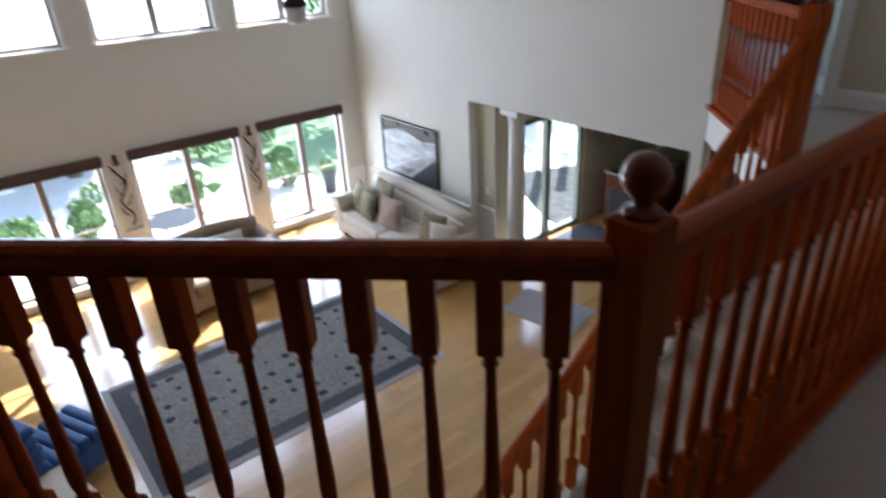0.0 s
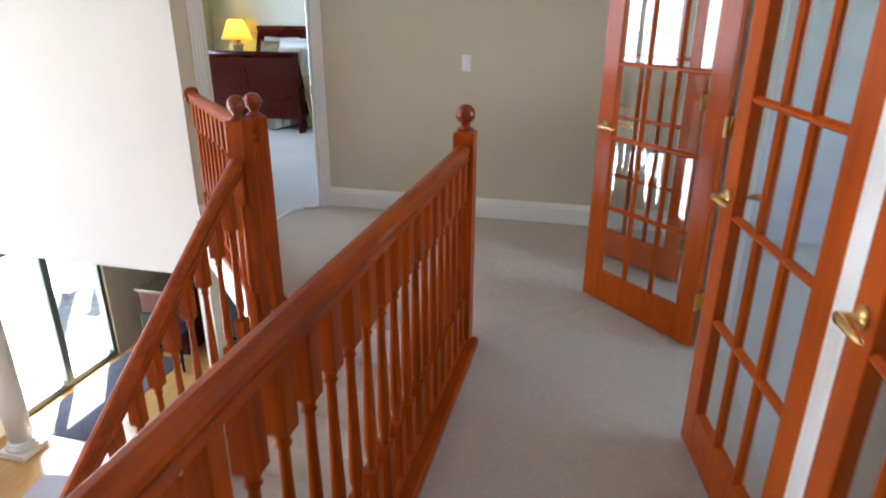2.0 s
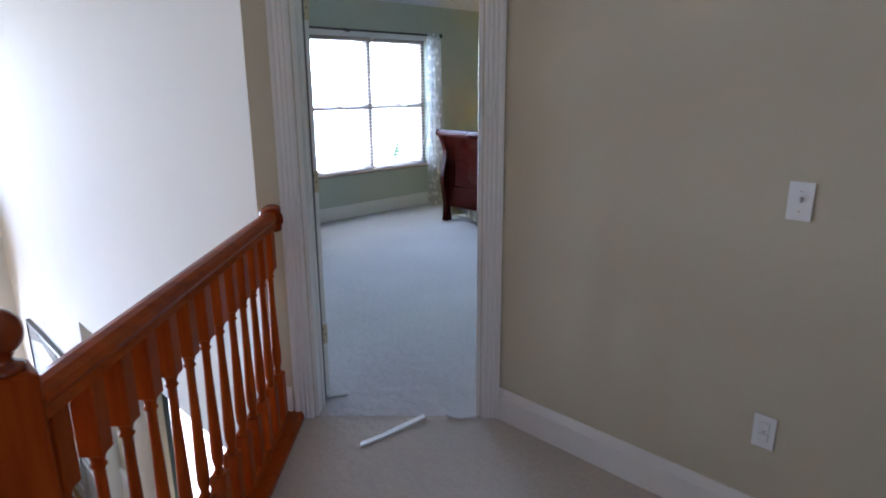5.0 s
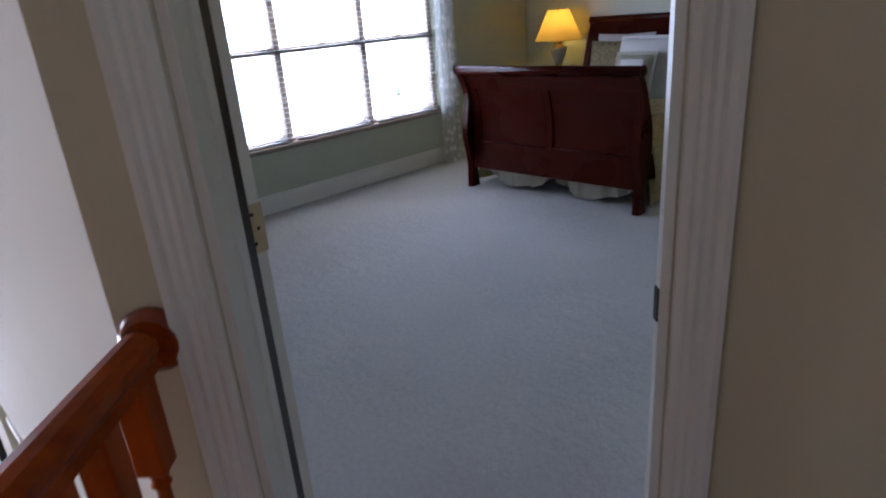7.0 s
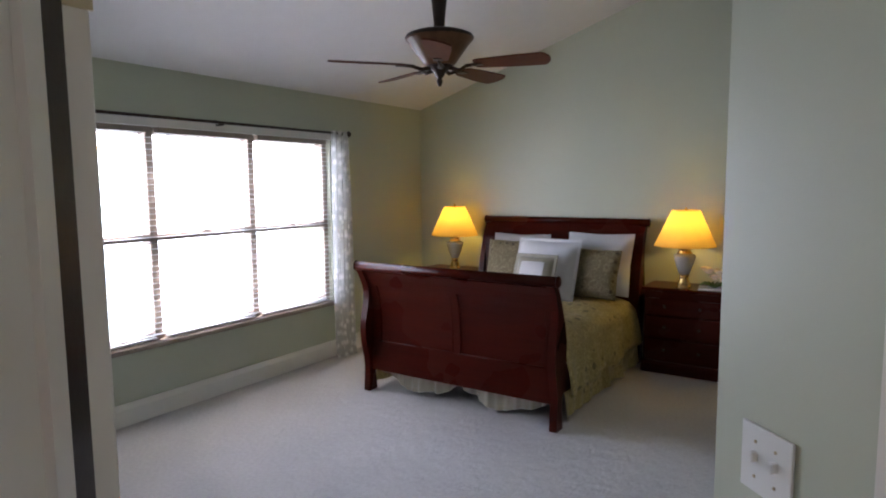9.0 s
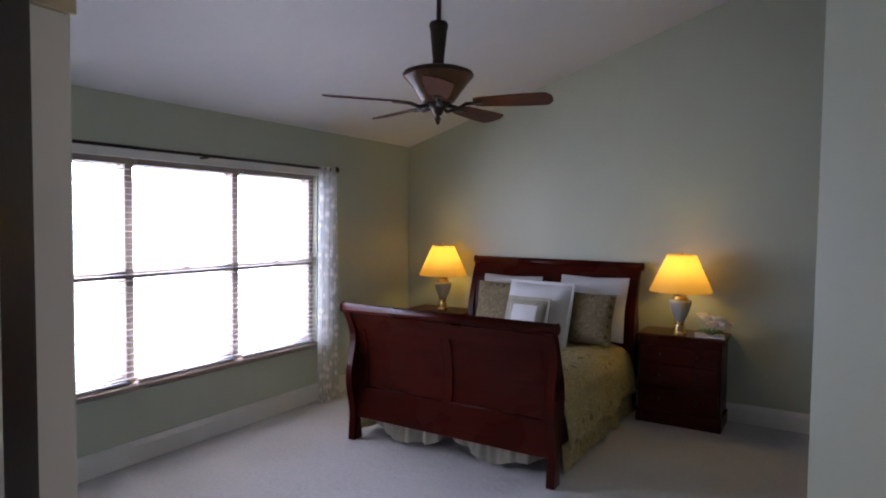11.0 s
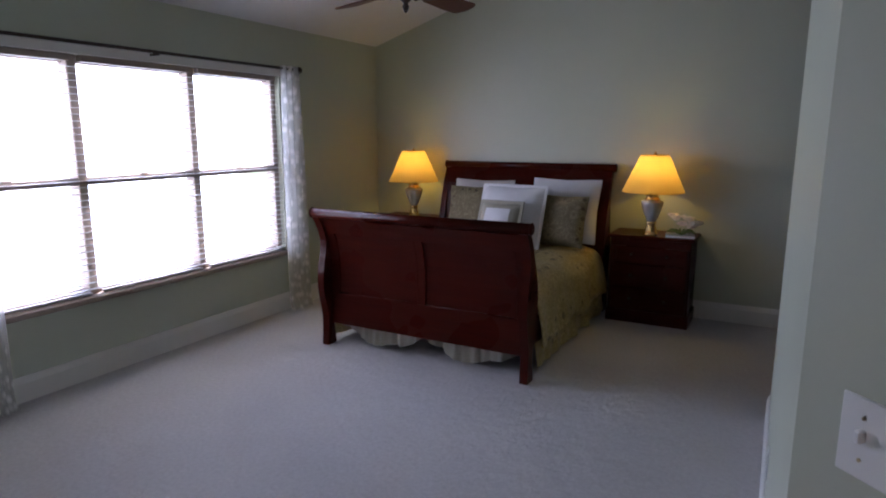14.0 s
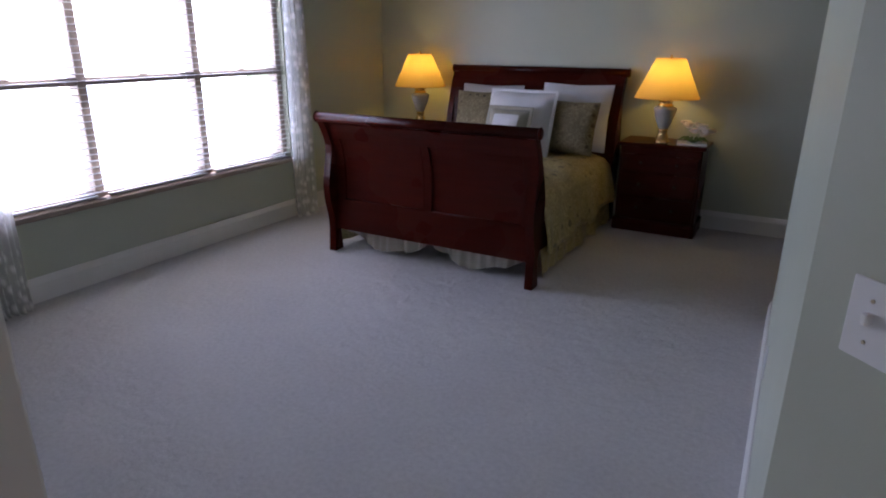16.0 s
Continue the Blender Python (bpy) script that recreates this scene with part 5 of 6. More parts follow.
for x, y in (NSR, NSL):
    lx, ly = (x - 0.02, y - 0.08) if x == NSR[0] else (x + 0.02, y - 0.02)
    table_lamp(lx, ly, "lit table lamp with brass foot, grey urn body and cream shade")
    lamp("bedside_bulb", "POINT", 0.72, pose(lx, ly, 1.255), (1.0, 0.71, 0.115), r=0.03)

book = thing("book", pose(-3.04, 11.06, 0.74, 0, 0, 8), "thin pale book lying on the nightstand", "book")
bm = bmesh.new()
rbox(bm, -0.11, 0.11, -0.085, 0.085, 0.0, 0.018, 0.003, 1)
part("cover", bm, M["linen"], book)
bm = bmesh.new()
box(bm, -0.104, 0.112, -0.087, 0.080, 0.003, 0.015)
part("page_block", bm, M["plate"], book)
posy = thing("silk_flowers", pose(-3.03, 11.05, 0.758) @ Matrix.Scale(1.6, 4), "small posy of ivory and pink silk flowers on the book", "flowers")
rnd = random.Random(5)
for i in range(11):
    bm = bmesh.new()
    c = Vector((rnd.uniform(-0.075, 0.075), rnd.uniform(-0.045, 0.045), rnd.uniform(0.03, 0.085)))
    for k in range(7):
        a, tl = k * 0.9, rnd.uniform(35, 65)
        vs = box(bm, -0.002, 0.002, -0.013, 0.013, 0.0, 0.03)
        bmesh.ops.transform(bm, matrix=Matrix.Translation(c) @ pose(0, 0, 0, 0, tl, math.degrees(a)), verts=vs)
    part("blossom", bm, M["petal"], posy)
bm = bmesh.new()
for i in range(14):
    a = i * 0.45
    tube(bm, [(0, 0, 0.0), (0.05 * math.cos(a), 0.03 * math.sin(a), 0.025), (0.07 * math.cos(a), 0.045 * math.sin(a), 0.01)], [0.003, 0.005, 0.002], 5)
part("leaves", bm, M["leaf"], posy)

# the dresser of which only an edge shows behind the partition
dresser = thing("dresser", pose(-1.95, 10.05, 0), "dark cherry dresser standing behind the partition", "dresser")
bm = bmesh.new()
rbox(bm, -0.27, 0.75, -0.25, 0.25, 0.06, 0.80, 0.008, 2)
part("carcass", bm, M["cherry"], dresser)
bm = bmesh.new()
rbox(bm, -0.26, 0.74, -0.24, 0.24, 0.0, 0.06, 0.004, 1)
part("plinth", bm, M["cherry"], dresser)
bm = bmesh.new()
rbox(bm, -0.29, 0.77, -0.27, 0.25, 0.80, 0.83, 0.008, 2)
part("top", bm, M["cherry"], dresser)

# ---------------- ceiling fan ----------------
FX, FYY = -4.24, 8.81
ceil_z = 2.45 + (FX + 6.19) * SLOPE
fan = thing("ceiling_fan", pose(FX, FYY, 0), "walnut ceiling fan with amber glass bowl on a long rod", "ceiling fan")
bm = bmesh.new()
lathe(bm, [(0.02, -0.06), (0.055, -0.052), (0.08, -0.026), (0.088, 0.002)], 24, pose(0, 0, ceil_z, 0, -18.03))
part("canopy", bm, M["bronze"], fan, "bronze ceiling canopy")
bm = bmesh.new()
lathe(bm, [(0.014, 2.795), (0.014, ceil_z - 0.05)], 12)
part("downrod", bm, M["bronze"], fan)
bm = bmesh.new()
lathe(bm, [(0.034, 2.535), (0.034, 2.595), (0.042, 2.675), (0.05, 2.755), (0.057, 2.790), (0.05, 2.807), (0.02, 2.812)], 18)
part("motor_neck", bm, M["bronze"], fan, "tapered bronze neck")
bm = bmesh.new()
lathe(bm, [(0.204, 2.494), (0.209, 2.504), (0.200, 2.518), (0.15, 2.536), (0.08, 2.545), (0.035, 2.549)], 28)
part("motor_cap", bm, M["bronze"], fan)
bm = bmesh.new()
lathe(bm, [(0.085, 2.340), (0.098, 2.352), (0.135, 2.405), (0.170, 2.452), (0.198, 2.485), (0.208, 2.497)], 28)
part("glass_bowl", bm, M["alabaster"], fan, "mottled amber glass bowl")
bm = bmesh.new()
lathe(bm, [(0.004, 2.215), (0.013, 2.230), (0.02, 2.250), (0.011, 2.265), (0.028, 2.280), (0.034, 2.300), (0.055, 2.317), (0.074, 2.330), (0.085, 2.343)], 20)
part("hub_finial", bm, M["bronze"], fan, "bronze hub with turned finial")
for i in range(5):
    a = 14 + i * 72
    bm = bmesh.new()
    tube(bm, [(0.06, 0, 2.325), (0.12, 0.02, 2.310), (0.17, 0.0, 2.330), (0.23, 0, 2.333)], [0.014, 0.011, 0.011, 0.009], 8)
    rbox(bm, 0.2, 0.27, -0.03, 0.03, 2.327, 2.334, 0.003, 1)
    arm = part("blade_arm", bm, M["bronze"], fan, "", pose(0, 0, 0, 0, 0, a))
    bm = bmesh.new()
    pts = [(0.22, -0.045), (0.25, -0.058), (0.50, -0.078), (0.63, -0.079), (0.645, -0.070), (0.668, -0.032), (0.672, 0.0), (0.668, 0.032), (0.645, 0.070), (0.63, 0.079), (0.50, 0.078), (0.25, 0.058), (0.22, 0.045)]
    prism(bm, pts, "z", -0.004, 0.004)
    part("blade", bm, M["blade"], fan, "", pose(0, 0, 2.338, 0, 0, a) @ pose(0, 0, 0, -13))


# ---------------- great room ----------------
bm = bmesh.new()
RX0, RX1, RY0, RY1 = -6.464, -4.431, 0.558, 3.748
rug = thing("area_rug", pose((RX0 + RX1) / 2, (RY0 + RY1) / 2, LOW), "slate grey floral rug with a charcoal border", "rug")
hw, hl = (RX1 - RX0) / 2, (RY1 - RY0) / 2
for nm, mt, d, z in (("selvage", "rug_edge", 0.0, 0.008), ("border", "rug_border", 0.07, 0.010), ("field", "rug", 0.24, 0.012)):
    bm = bmesh.new()
    rbox(bm, -hw + d, hw - d, -hl + d, hl - d, 0.0, z, 0.003, 1)
    part(nm, bm, M[mt], rug)
rug2 = thing("small_rug", pose(-4.272, 5.281, LOW, 0, 0, 12), "small grey mat by the kitchen opening", "rug")
bm = bmesh.new()
rbox(bm, -0.5, 0.5, -0.33, 0.33, 0.0, 0.01, 0.004, 1)
part("mat_field", bm, M["rug_edge"], rug2)


def sofa(m, w, material, label, back=0.82):
    ob = thing("sofa", m, label, "sofa")
    bm = bmesh.new()
    rbox(bm, -w, w, -0.42, 0.42, 0.08, 0.30, 0.04, 3)
    part("base", bm, material, ob)
    for s in (-1, 1):
        bm = bmesh.new()
        tube(bm, [(s * (w + 0.02), -0.45, 0.56), (s * (w + 0.02), 0.42, 0.56)], 0.12, 16)
        rbox(bm, s * (w + 0.02) - 0.10, s * (w + 0.02) + 0.10, -0.43, 0.42, 0.06, 0.56, 0.03, 2)
        part("rolled_arm", bm, material, ob)
    bm = bmesh.new()
    rbox(bm, -w, w, 0.22, 0.46, 0.28, back, 0.09, 3)
    n = 9
    tube(bm, [(-w + 2 * w * i / n, 0.36, back - 0.02 + 0.09 * back * math.sin(math.pi * i / n)) for i in range(n + 1)], 0.10, 12)
    part("camel_back", bm, material, ob)
    for i in range(2):
        bm = bmesh.new()
        rbox(bm, -w + 0.10 + i * (w - 0.1), -w + 0.10 + (i + 1) * (w - 0.1) - 0.01, -0.44, 0.24, 0.30, 0.46, 0.05, 3)
        part("seat_cushion", bm, material, ob)
    for x in (-w + 0.06, w - 0.06):
        for y in (-0.36, 0.36):
            bm = bmesh.new()
            lathe(bm, [(0.018, 0.0), (0.03, 0.05), (0.035, 0.09)], 10, None, x, y)
            part("leg", bm, M["cherry"], ob)
    return ob


sofa(pose(-6.85, 4.92, LOW, 0, 0, -3), 1.22, M["sofa"], "cream camel-back sofa against the wainscot with cushions")
for x, y, z, size, turn, mt, lb, sd, c in (
        (-7.90, 4.86, 0.66, 0.48, -24, "cushion", "olive floral cushion leaning in the sofa corner", 21, "floral_cushion"),
        (-7.36, 4.97, 0.74, 0.56, -6, "cushion", "large olive floral cushion against the sofa back", 22, "floral_cushion"),
        (-7.46, 4.74, 0.66, 0.44, -10, "cushion", "small olive floral cushion on the sofa seat", 26, "floral_cushion"),
        (-6.92, 4.78, 0.67, 0.48, 4, "rose", "dusty rose cushion on the cream sofa", 23, "rose_cushion"),
        (-6.02, 4.86, 0.68, 0.46, 12, "cushion", "olive floral cushion at the far end of the sofa", 24, "floral_cushion"),
        (-5.72, 4.80, 0.66, 0.42, 24, "sofa", "cream cushion at the far end of the sofa", 27, "cream_cushion")):
    pillow(c, pose(x, y, LOW + z, -14, 0, turn), size, size, 0.17, M[mt], lb, 0.0, sd, "cushion")
sofa(pose(-7.62, 2.5, LOW, 0, 0, 90), 0.64, M["tan_sofa"], "low tan upholstered settee standing below the windows", 0.75)
pillow("rose_cushion", pose(-7.66, 2.62, LOW + 0.60, -35, 0, 84), 0.46, 0.46, 0.17, M["sofa"], "cream cushion on the tan settee", 0.0, 25, "cushion")

chair = thing("armchair", pose(-5.401, 0.059, LOW, 0, 0, 205), "small armchair in blue channel-quilted cloth beside the rug", "armchair")
bm = bmesh.new()
rbox(bm, -0.34, 0.34, -0.34, 0.34, 0.10, 0.34, 0.04, 3)
part("base", bm, M["blue"], chair)
for i in range(6):
    bm = bmesh.new()
    rbox(bm, -0.31, 0.31, -0.36 + i * 0.115, -0.25 + i * 0.115, 0.32, 0.45, 0.04, 3)
    part("seat_channel", bm, M["blue"], chair)
for i in range(5):
    bm = bmesh.new()
    rbox(bm, -0.33, 0.33, 0.24, 0.40, 0.42 + i * 0.095, 0.51 + i * 0.095, 0.04, 3)
    part("back_channel", bm, M["blue"], chair)
for x in (-0.28, 0.28):
    for y in (-0.28, 0.28):
        bm = bmesh.new()
        lathe(bm, [(0.018, 0.0), (0.028, 0.1)], 10, None, x, y)
        part("leg", bm, M["cherry"], chair)
ott = thing("ottoman", pose(-4.648, -0.129, LOW, 0, 0, 15), "cream upholstered ottoman on the oak floor", "ottoman")
bm = bmesh.new()
rbox(bm, -0.36, 0.36, -0.3, 0.3, 0.12, 0.42, 0.07, 4)
part("cushion_top", bm, M["sofa"], ott)
for x in (-0.3, 0.3):
    for y in (-0.24, 0.24):
        bm = bmesh.new()
        lathe(bm, [(0.018, 0.0), (0.028, 0.13)], 10, None, x, y)
        part("leg", bm, M["cherry"], ott)
# framed black and white picture of a landscape
pic = thing("framed_picture", pose(-7.485, 5.621, -1.436), "black framed monochrome landscape photograph of a road and hills", "picture")
pw, phh = 0.71, 0.452
for x0, x1, z0, z1 in ((-pw, pw, phh - 0.03, phh), (-pw, pw, -phh, -phh + 0.03), (-pw, -pw + 0.03, -phh + 0.03, phh - 0.03), (pw - 0.03, pw, -phh + 0.03, phh - 0.03)):
    bm = bmesh.new()
    rbox(bm, x0, x1, -0.045, 0.0, z0, z1, 0.004, 1)
    part("frame_side", bm, M["black"], pic)
photo = mat("monochrome_print", (0.55, 0.55, 0.57), (0.02, 0.02, 0.025), 0.3, grain=(3.5, 3.5, 16), bump=0.0, big=3.2, detail=9)
bm = bmesh.new()
box(bm, -pw + 0.03, pw - 0.03, -0.03, -0.01, -phh + 0.03, phh - 0.03)
part("print", bm, photo, pic)
for nm, pts, mt in (("sky_field", [(-0.675, 0.22), (-0.1, 0.33), (0.35, 0.22), (0.675, 0.27), (0.675, 0.42), (-0.675, 0.42)], "rug"), ("road_field", [(0.05, -0.42), (0.675, -0.42), (0.675, -0.05), (0.62, -0.02)], "rug_border"), ("road_line", [(-0.1, -0.42), (0.0, -0.42), (0.60, -0.02), (0.585, -0.02)], "linen"), ("road_line", [(-0.62, -0.38), (-0.62, -0.42), (0.45, 0.02), (0.44, 0.03)], "linen")):
    bm = bmesh.new()
    prism(bm, pts, "y", -0.0325, -0.0305)
    part(nm, bm, M[mt], pic)

# hanging light of the great room
hang = thing("pendant_light", pose(-5.0, 2.78, 0), "frosted glass pendant light with a dark bronze cap", "pendant light")
bm = bmesh.new()
lathe(bm, [(0.05, 0.905), (0.078, 0.915), (0.086, 0.95), (0.088, 1.045)], 24)
part("glass_shade", bm, M["white"], hang, "frosted white glass shade")
bm = bmesh.new()
lathe(bm, [(0.095, 1.04), (0.1, 1.055), (0.095, 1.085), (0.06, 1.11), (0.02, 1.13)], 24)
part("cap", bm, M["bronze"], hang, "dark bronze cap")
bm = bmesh.new()
lathe(bm, [(0.01, 1.12), (0.01, TOP - 0.03), (0.06, TOP - 0.028), (0.065, TOP)], 12)
part("rod", bm, M["bronze"], hang)

# ---------------- kitchen seen through the opening ----------------
wall("wall_kitchen_west", (-5.73, 5.81), (-5.73, 9.6), LOW, -0.44, 0.15, M["wall_beige"], "beige painted wall with the patio door", [(0.29, 1.84, LOW, -0.785)])
wall("wall_kitchen_return", (-6.2, 5.773), (-5.73, 5.773), LOW, -0.44, 0.05, M["wall_beige"], "beige painted wall return beside the kitchen opening")
wall("wall_kitchen_north", (-5.9, 9.6), (-0.3, 9.6), LOW, -0.44, 0.15, M["wall_beige"], "beige painted kitchen wall")
wall("wall_kitchen_east", (-0.36, 9.6), (-0.36, 4.4), LOW, -0.3, 0.15, M["wall_beige"], "beige painted kitchen wall")
bm = bmesh.new()
sweep(bm, [(0, 0.70), (0.018, 0.705), (0.018, 0.735), (0.03, 0.745), (0.03, 0.77), (0.012, 0.785), (0, 0.79)], (-6.08, 5.773, LOW), (-5.735, 5.773, LOW))
sweep(bm, [(0, 0.0), (0.014, 0.0), (0.014, 0.12), (0.008, 0.70), (0, 0.70)], (-6.08, 5.773, LOW), (-5.735, 5.773, LOW))
solid("wainscot", bm, M["white"], "white painted wainscot with a chair rail")
wall_plate("light_switch", pose(-5.89, 5.773, -1.70), "white switch plate on the wall beside the kitchen opening")
col = thing("column", pose(-5.315, 5.76, LOW) @ Matrix.Scale(0.94, 4), "round white painted column in the kitchen opening", "column")
bm = bmesh.new()
lathe(bm, [(0.115, 0.16), (0.125, 0.6), (0.122, 1.2), (0.108, 2.25), (0.106, 2.30)], 28)
part("shaft", bm, M["white"], col)
bm = bmesh.new()
rbox(bm, -0.17, 0.17, -0.17, 0.17, 0.0, 0.07, 0.004, 1)
lathe(bm, [(0.16, 0.07), (0.168, 0.09), (0.15, 0.115), (0.13, 0.125), (0.138, 0.145), (0.115, 0.165)], 28)
part("column_base", bm, M["white"], col)
bm = bmesh.new()
lathe(bm, [(0.106, 2.27), (0.12, 2.29), (0.11, 2.31), (0.145, 2.36)], 28)
rbox(bm, -0.16, 0.16, -0.16, 0.16, 2.36, 2.44, 0.004, 1)
part("capital", bm, M["white"], col)
sl_door = thing("door_patio", pose(-5.80, 6.875, LOW) @ Matrix.Scale(0.94, 4), "sliding glass patio door in a dark green frame", "patio door")
sl_door["kind"] = "structure"
fr_green = mat("dark_green_frame", (0.10, 0.13, 0.11), None, 0.4, bump=0.02)
for y0, y1, z0, z1, x in ((-0.82, -0.76, 0, 2.05, 0), (0.76, 0.82, 0, 2.05, 0), (-0.05, 0.05, 0.08, 1.97, 0), (-0.76, 0.76, 0, 0.08, 0), (-0.76, 0.76, 1.97, 2.05, 0)):
    bm = bmesh.new()
    rbox(bm, x - 0.05, x + 0.05, y0, y1, z0, z1, 0.005, 1)
    part("door_frame", bm, fr_green, sl_door)
for y0, y1 in ((-0.76, -0.05), (0.05, 0.76)):
    bm = bmesh.new()
    box(bm, -0.004, 0.004, y0, y1, 0.08, 1.97)
    part("pane", bm, M["glass"], sl_door).visible_shadow = False


def cabinet(m, w, d, h, label, doors=2):
    ob = thing("kitchen_cabinet", m, label, "cabinet", "kitchen cabinets")
    bm = bmesh.new()
    rbox(bm, -w, w, -d, d, 0.0, h, 0.004, 1)
    part("carcass", bm, M["kitchen_wood"], ob)
    for i in range(doors):
        x0, x1 = -w + 2 * w * i / doors + 0.008, -w + 2 * w * (i + 1) / doors - 0.008
        bm = bmesh.new()
        rbox(bm, x0, x1, -d - 0.02, -d, 0.10, h - 0.02, 0.005, 1)
        dr = part("cabinet_door", bm, M["kitchen_wood"], ob)
        bm = bmesh.new()
        rbox(bm, x0 + 0.06, x1 - 0.06, -d - 0.026, -d - 0.019, 0.16, h - 0.08, 0.006, 1)
        part("raised_panel", bm, M["kitchen_wood"], dr)
    return ob


def countertop(m, half, label):
    ob = thing("countertop", m, label, "countertop", "kitchen countertops")
    bm = bmesh.new()
    rbox(bm, -half, half, -0.34, 0.32, 0.0, 0.04, 0.008, 2)
    part("slab", bm, M["granite"], ob)


for x in (-4.0, -3.08):
    cabinet(pose(x, 9.27, LOW), 0.45, 0.3, 0.88, "red brown wooden kitchen base cabinet")
countertop(pose(-3.54, 9.26, LOW + 0.88), 0.95, "dark olive granite countertop along the kitchen wall")
for y in (8.25, 9.11):
    cabinet(pose(-5.12, y, LOW, 0, 0, 90), 0.42, 0.3, 0.88, "red brown wooden base cabinet under the granite top")
    cabinet(pose(-5.55, y, LOW + 1.45, 0, 0, 90), 0.42, 0.17, 0.72, "dark red brown wall cabinet over the countertop")
countertop(pose(-5.13, 8.69, LOW + 0.88, 0, 0, 90), 0.9, "dark olive granite countertop on the end cabinets")
hood = thing("refrigerator", pose(-3.47, 7.82, LOW), "tall black refrigerator in the kitchen", "refrigerator")
bm = bmesh.new()
rbox(bm, -0.42, 0.42, -0.36, 0.36, 0.02, 1.75, 0.015, 2)
part("body", bm, M["black"], hood)
for z0, z1 in ((0.06, 0.62), (0.64, 1.73)):
    bm = bmesh.new()
    rbox(bm, -0.41, 0.41, -0.41, -0.362, z0, z1, 0.012, 2)
    fd = part("fridge_door", bm, M["black"], hood)
    bm = bmesh.new()
    tube(bm, [(0.34, -0.45, z0 + 0.08), (0.34, -0.45, z1 - 0.08)], 0.011, 8)
    part("handle", bm, M["steel"], fd)
kc = thing("dining_chair", pose(-4.88, 7.59, LOW, 0, 0, 200), "dark grey upholstered dining chair by the patio door", "chair")
bm = bmesh.new()
rbox(bm, -0.22, 0.22, -0.22, 0.22, 0.42, 0.49, 0.02, 2)
part("seat", bm, M["rug_border"], kc)
bm = bmesh.new()
rbox(bm, -0.2, 0.2, 0.18, 0.24, 0.47, 0.86, 0.025, 3)
part("backrest", bm, M["rug_border"], kc, "dark grey cloth backrest")
for x in (-0.19, 0.19):
    for y in (-0.19, 0.19):
        bm = bmesh.new()
        lathe(bm, [(0.014, 0), (0.022, 0.42)], 8, None, x, y)
        part("leg", bm, M["cherry"], kc)
kmat = thing("door_mat", pose(-5.22, 6.88, LOW), "dark grey mat inside the patio door", "mat")
bm = bmesh.new()
rbox(bm, -0.42, 0.42, -0.85, 0.85, 0, 0.012, 0.004, 1)
part("mat_surface", bm, M["rug_border"], kmat)

# ---------------- garden ----------------
bm = bmesh.new()
vs = [bm.verts.new(p) for p in ((-600, -600, -2.95), (600, -600, -2.95), (600, 600, -2.95), (-600, 600, -2.95))]
bm.faces.new(vs)
solid("ground", bm, M["grass"], "sunlit lawn reaching to the horizon")
bm = bmesh.new()
box(bm, -18.5, -13.2, -8.0, 4.4, -2.945, -2.875)
box(bm, -13.2, -9.1, -3.5, 5.82, -2.945, -2.87)
box(bm, -11.0, -5.88, 5.82, 12.0, -2.945, -2.87)
solid("patio", bm, M["patio"], "pale concrete patio outside the windows")


bm = bmesh.new()
prism(bm, [(-6.1, 7.55), (-6.5, 7.62), (-7.9, 8.4), (-8.3, 8.95), (-7.8, 10.05), (-6.1, 10.4)], "z", -2.868, -2.845)
solid("gravel_bed", bm, M["gravel"], "speckled grey gravel bed beside the patio")


for x, y in ((-8.15, 9.35), (-8.55, 10.6)):
    post = thing("porch_post", pose(x, y, -2.87), "square white painted porch post beyond the patio door", "post", "porch posts")
    bm = bmesh.new()
    rbox(bm, -0.07, 0.07, -0.07, 0.07, 0.16, 2.75, 0.006, 1)
    part("shaft", bm, M["white"], post)
    bm = bmesh.new()
    rbox(bm, -0.11, 0.11, -0.11, 0.11, 0.0, 0.16, 0.01, 1)
    part("plinth", bm, M["white"], post)
    bm = bmesh.new()
    rbox(bm, -0.10, 0.10, -0.10, 0.10, 2.75, 2.85, 0.01, 1)
    part("cap", bm, M["white"], post)
umb = thing("patio_umbrella", pose(-7.75, 10.75, -2.87), "folded dark blue patio umbrella on a pole", "umbrella")
bm = bmesh.new()
tube(bm, [(0, 0, 0), (0, 0, 2.45)], 0.022, 10)
part("pole", bm, M["white"], umb)
bm = bmesh.new()
lathe(bm, [(0.05, 0.95), (0.13, 1.05), (0.15, 1.25), (0.09, 1.8), (0.04, 2.3), (0.015, 2.5)], 9)
part("canopy", bm, M["blue_canvas"], umb, "folded dark blue canopy")
bm = bmesh.new()
lathe(bm, [(0.24, 0.0), (0.24, 0.05), (0.06, 0.09), (0.04, 0.25)], 20)
part("base", bm, M["iron"], umb)


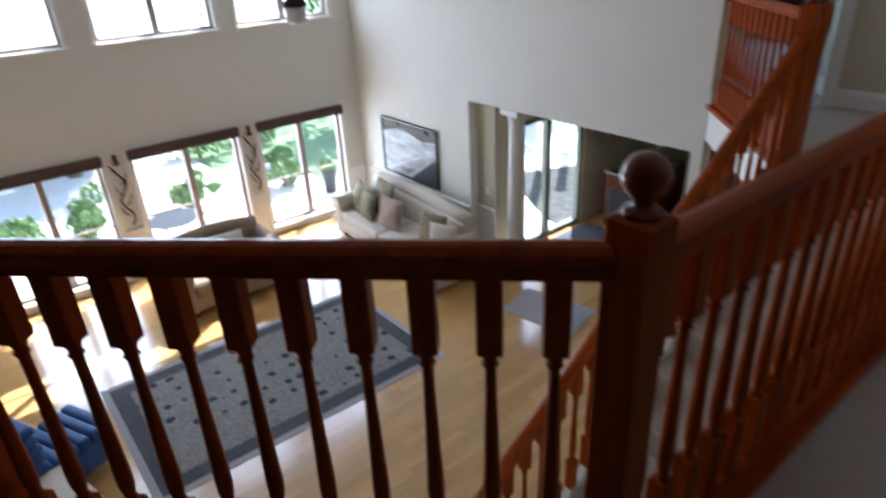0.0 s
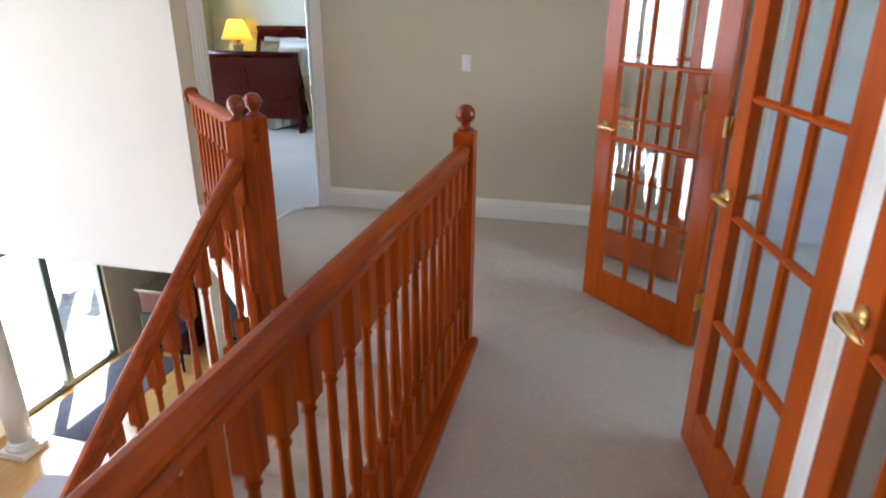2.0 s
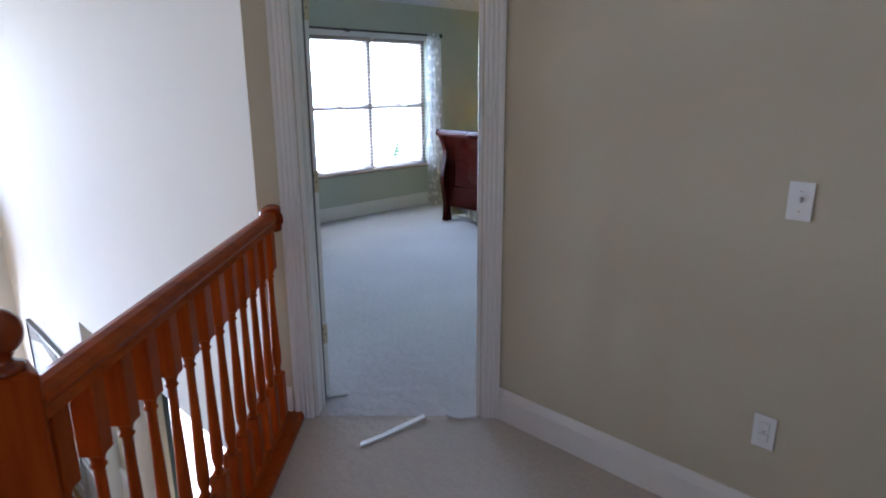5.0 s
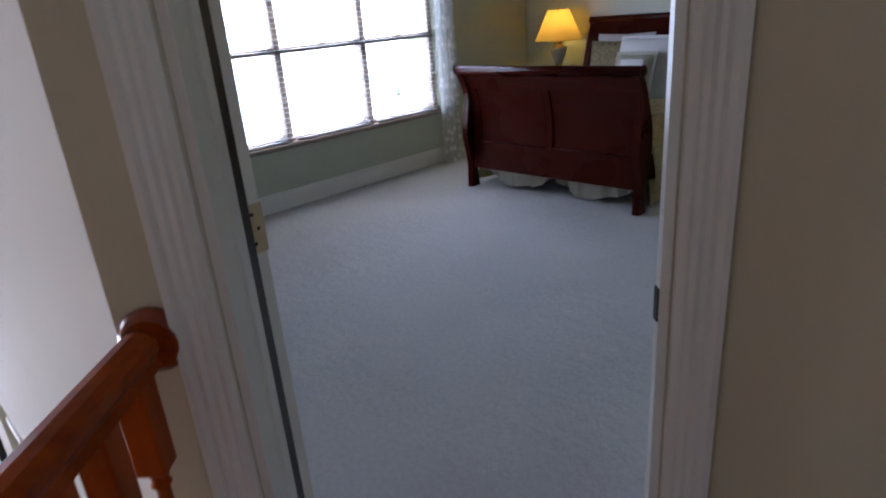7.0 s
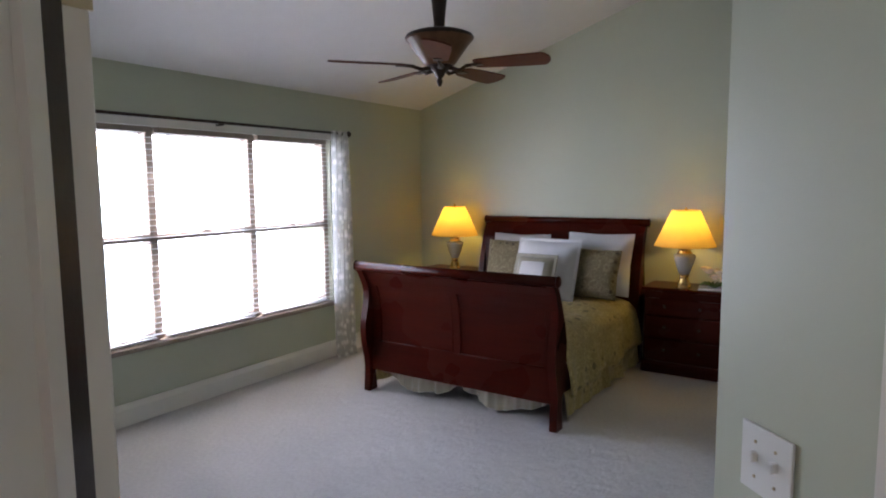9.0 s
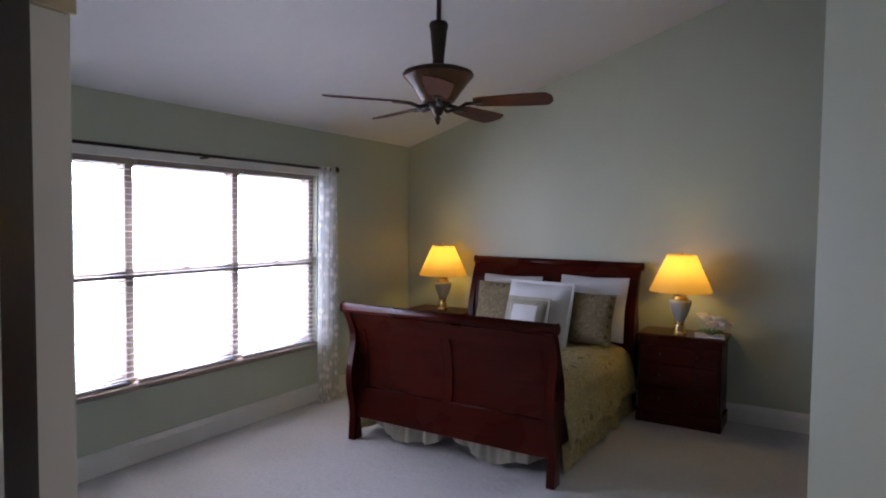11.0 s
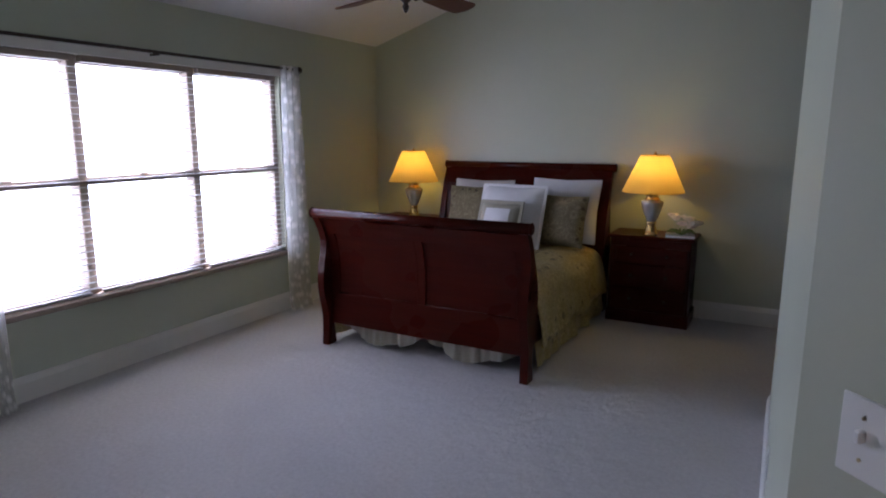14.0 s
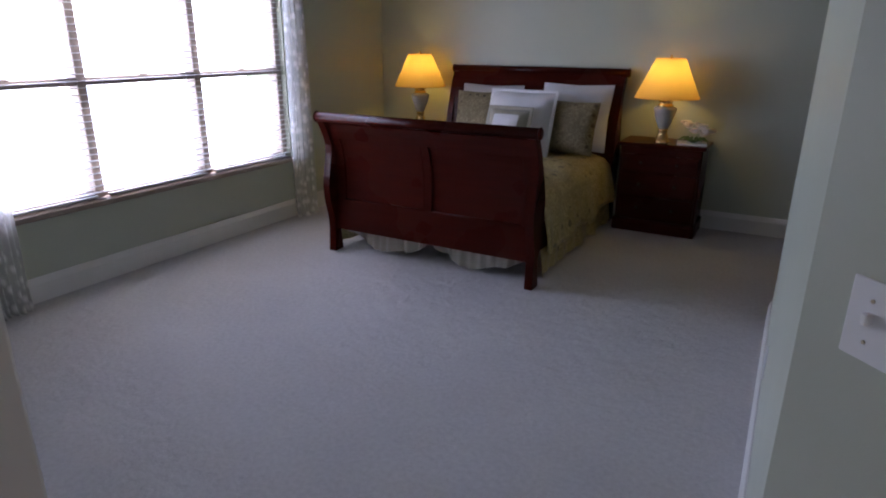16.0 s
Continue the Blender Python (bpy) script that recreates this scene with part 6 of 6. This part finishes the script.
def leaf_crown(name, c, rx, rz, n, size, seed):
    """A crown of many small leaf clumps in uneven lobes."""
    rnd = random.Random(seed)
    lobes = [(Vector((rnd.gauss(0, 0.45) * rx, rnd.gauss(0, 0.45) * rx, rnd.gauss(0, 0.42) * rz)), rnd.uniform(0.3, 0.55)) for _ in range(11)]
    verts, faces = [], []
    for _ in range(n):
        lc, lr = rnd.choice(lobes)
        d = Vector((rnd.gauss(0, 1), rnd.gauss(0, 1), rnd.gauss(0, 1))).normalized() * lr * rnd.uniform(0.55, 1.0)
        p = Vector(c) + lc + Vector((d.x * rx, d.y * rx, d.z * rz))
        m = Euler((rnd.uniform(0, 6), rnd.uniform(0, 6), rnd.uniform(0, 6))).to_matrix()
        s = size * rnd.uniform(0.6, 1.3)
        b = len(verts)
        for q in ((-s, 0, 0), (0, -s * 0.45, 0.1 * s), (s, 0, 0), (0, s * 0.45, 0.1 * s)):
            verts.append(p + m @ Vector(q))
        faces += [(b, b + 1, b + 2), (b, b + 2, b + 3)]
    me = bpy.data.meshes.new(name)
    me.from_pydata(verts, [], faces)
    me.materials.append(M["leaf"])
    return me


def tree(x, y, h, r, seed, label="leafy green garden tree in sunlight"):
    rnd = random.Random(seed)
    ob = thing("tree", pose(x, y, -2.95), label, "tree", "garden trees")
    bm = bmesh.new()
    tube(bm, [(0, 0, 0), (0.05, 0.03, h * 0.3), (-0.04, 0.06, h * 0.62), (0.02, 0, h * 0.85)], [0.16, 0.12, 0.08, 0.03], 9)
    for i in range(6):
        a, z = i * 1.1 + rnd.random(), h * (0.35 + 0.07 * i)
        tube(bm, [(0, 0, z), (0.4 * r * math.cos(a), 0.4 * r * math.sin(a), z + 0.3), (0.75 * r * math.cos(a), 0.75 * r * math.sin(a), z + 0.7)], [0.06, 0.04, 0.015], 6)
    part("trunk", bm, M["bark"], ob)
    part("crown", leaf_crown("crown", (0, 0, h * 0.66), r, h * 0.36, 2600, 0.14, seed), None, ob)


for i, (x, y, h, r) in enumerate(((-17.5, 0.5, 5.0, 2.2), (-16.5, 3.6, 4.6, 1.9), (-22, 6.5, 6.5, 2.8), (-25, 1.5, 7.5, 3.2), (-24, 11, 7, 3.0), (-18.5, -3.5, 5.5, 2.3), (-30, 15, 9, 3.6), (-30, 6, 9, 3.8), (-15.4, 2.0, 3.6, 1.5), (-15.6, -1.6, 3.8, 1.6), (-19.5, 5.2, 5.2, 2.3), (-20, -1, 6, 2.6), (-12.5, 12.5, 4.4, 2.0), (-15.5, 10.5, 5, 2.2), (-21, 9.0, 6, 2.6), (-27, -4, 8, 3.4))):
    tree(x, y, h, r, 40 + i)
for i, (x, y, r) in enumerate(((-11.3, 5.1, 0.38), (-12.4, 5.6, 0.35), (-11.5, 3.3, 0.4), (-11.5, 1.4, 0.5), (-11.5, 0.2, 0.55), (-11.7, -1.0, 0.6), (-14.8, 4.6, 0.7), (-14.9, 6.2, 0.7))):
    sh = thing("shrub", pose(x, y, -2.87 if x > -13.2 and y < 5.82 else -2.95), "low clipped green shrub at the patio edge", "shrub", "patio shrubs")
    part("crown", leaf_crown("crown", (0, 0, r * 0.75), r, r * 0.7, 900, 0.07, 60 + i), None, sh)
    bm = bmesh.new()
    tube(bm, [(0, 0, 0), (0.02, 0.01, r * 0.7)], [0.04, 0.015], 6)
    part("stem", bm, M["bark"], sh)
pt = thing("patio_table", pose(-9.95, 2.55, -2.87) @ Matrix.Scale(0.68, 4), "low dark iron patio table outside the window", "table")
bm = bmesh.new()
lathe(bm, [(0.6, 0.70), (0.62, 0.71), (0.6, 0.73)], 24)
part("tabletop", bm, M["iron"], pt)
for i in range(4):
    bm = bmesh.new()
    a = i * 1.57 + 0.78
    tube(bm, [(0.5 * math.cos(a), 0.5 * math.sin(a), 0), (0.3 * math.cos(a), 0.3 * math.sin(a), 0.4), (0.42 * math.cos(a), 0.42 * math.sin(a), 0.7)], 0.016, 6)
    part("leg", bm, M["iron"], pt)
pot = thing("planter", pose(-10.28, 5.62, -2.87), "tall blue grey planter on the patio", "planter")
bm = bmesh.new()
lathe(bm, [(0.10, 0.0), (0.115, 0.02), (0.13, 0.25), (0.15, 0.44), (0.165, 0.45), (0.165, 0.48), (0.14, 0.48), (0.135, 0.44)], 20)
part("pot", bm, M["iron"], pot)
part("greenery", leaf_crown("greenery", (0, 0, 0.56), 0.17, 0.14, 260, 0.05, 77), None, pot)

# ---------------- oak floor boards ----------------
oak = thing("oak_flooring", pose(0, 0, LOW), "honey coloured oak strip flooring", "floor")
oak["kind"] = "structure"
rnd = random.Random(11)
BW = 0.083
shapes = {}
for ln in (0.7, 0.95, 1.2, 1.5):
    bm = bmesh.new()
    x, y = BW / 2 - 0.0003, ln / 2 - 0.0003
    prism(bm, [(-x, -0.0035), (x, -0.0035), (x, -0.0008), (x - 0.0008, 0), (-x + 0.0008, 0), (-x, -0.0008)], "y", -y, y)
    shapes[ln] = mesh_of("board", bm, M["oak_floor"])
joined = bmesh.new()
count = 0
xx = -8.9 + BW / 2
while xx < -0.4:
    yy, end = -3.0 - rnd.uniform(0, 0.5), (9.5 if xx > -5.6 else 5.55)
    while yy < end:
        ln = rnd.choice((0.7, 0.95, 1.2, 1.5))
        c = yy + ln / 2
        if -4.6 < xx < -2.2 and 0.2 < c < 5.4 and count < 300:
            part("board", shapes[ln], None, oak, "", pose(xx, c, 0))
            count += 1
        elif c < end:
            x, y = BW / 2 - 0.0003, ln / 2 - 0.0003
            joined.faces.new([joined.verts.new((xx + a * x, c + b * y, 0)) for a, b in ((-1, -1), (1, -1), (1, 1), (-1, 1))])
        yy += ln
    xx += BW
ob = part("boards", joined, M["oak_floor"], oak)
ob["kind"] = "stuff"
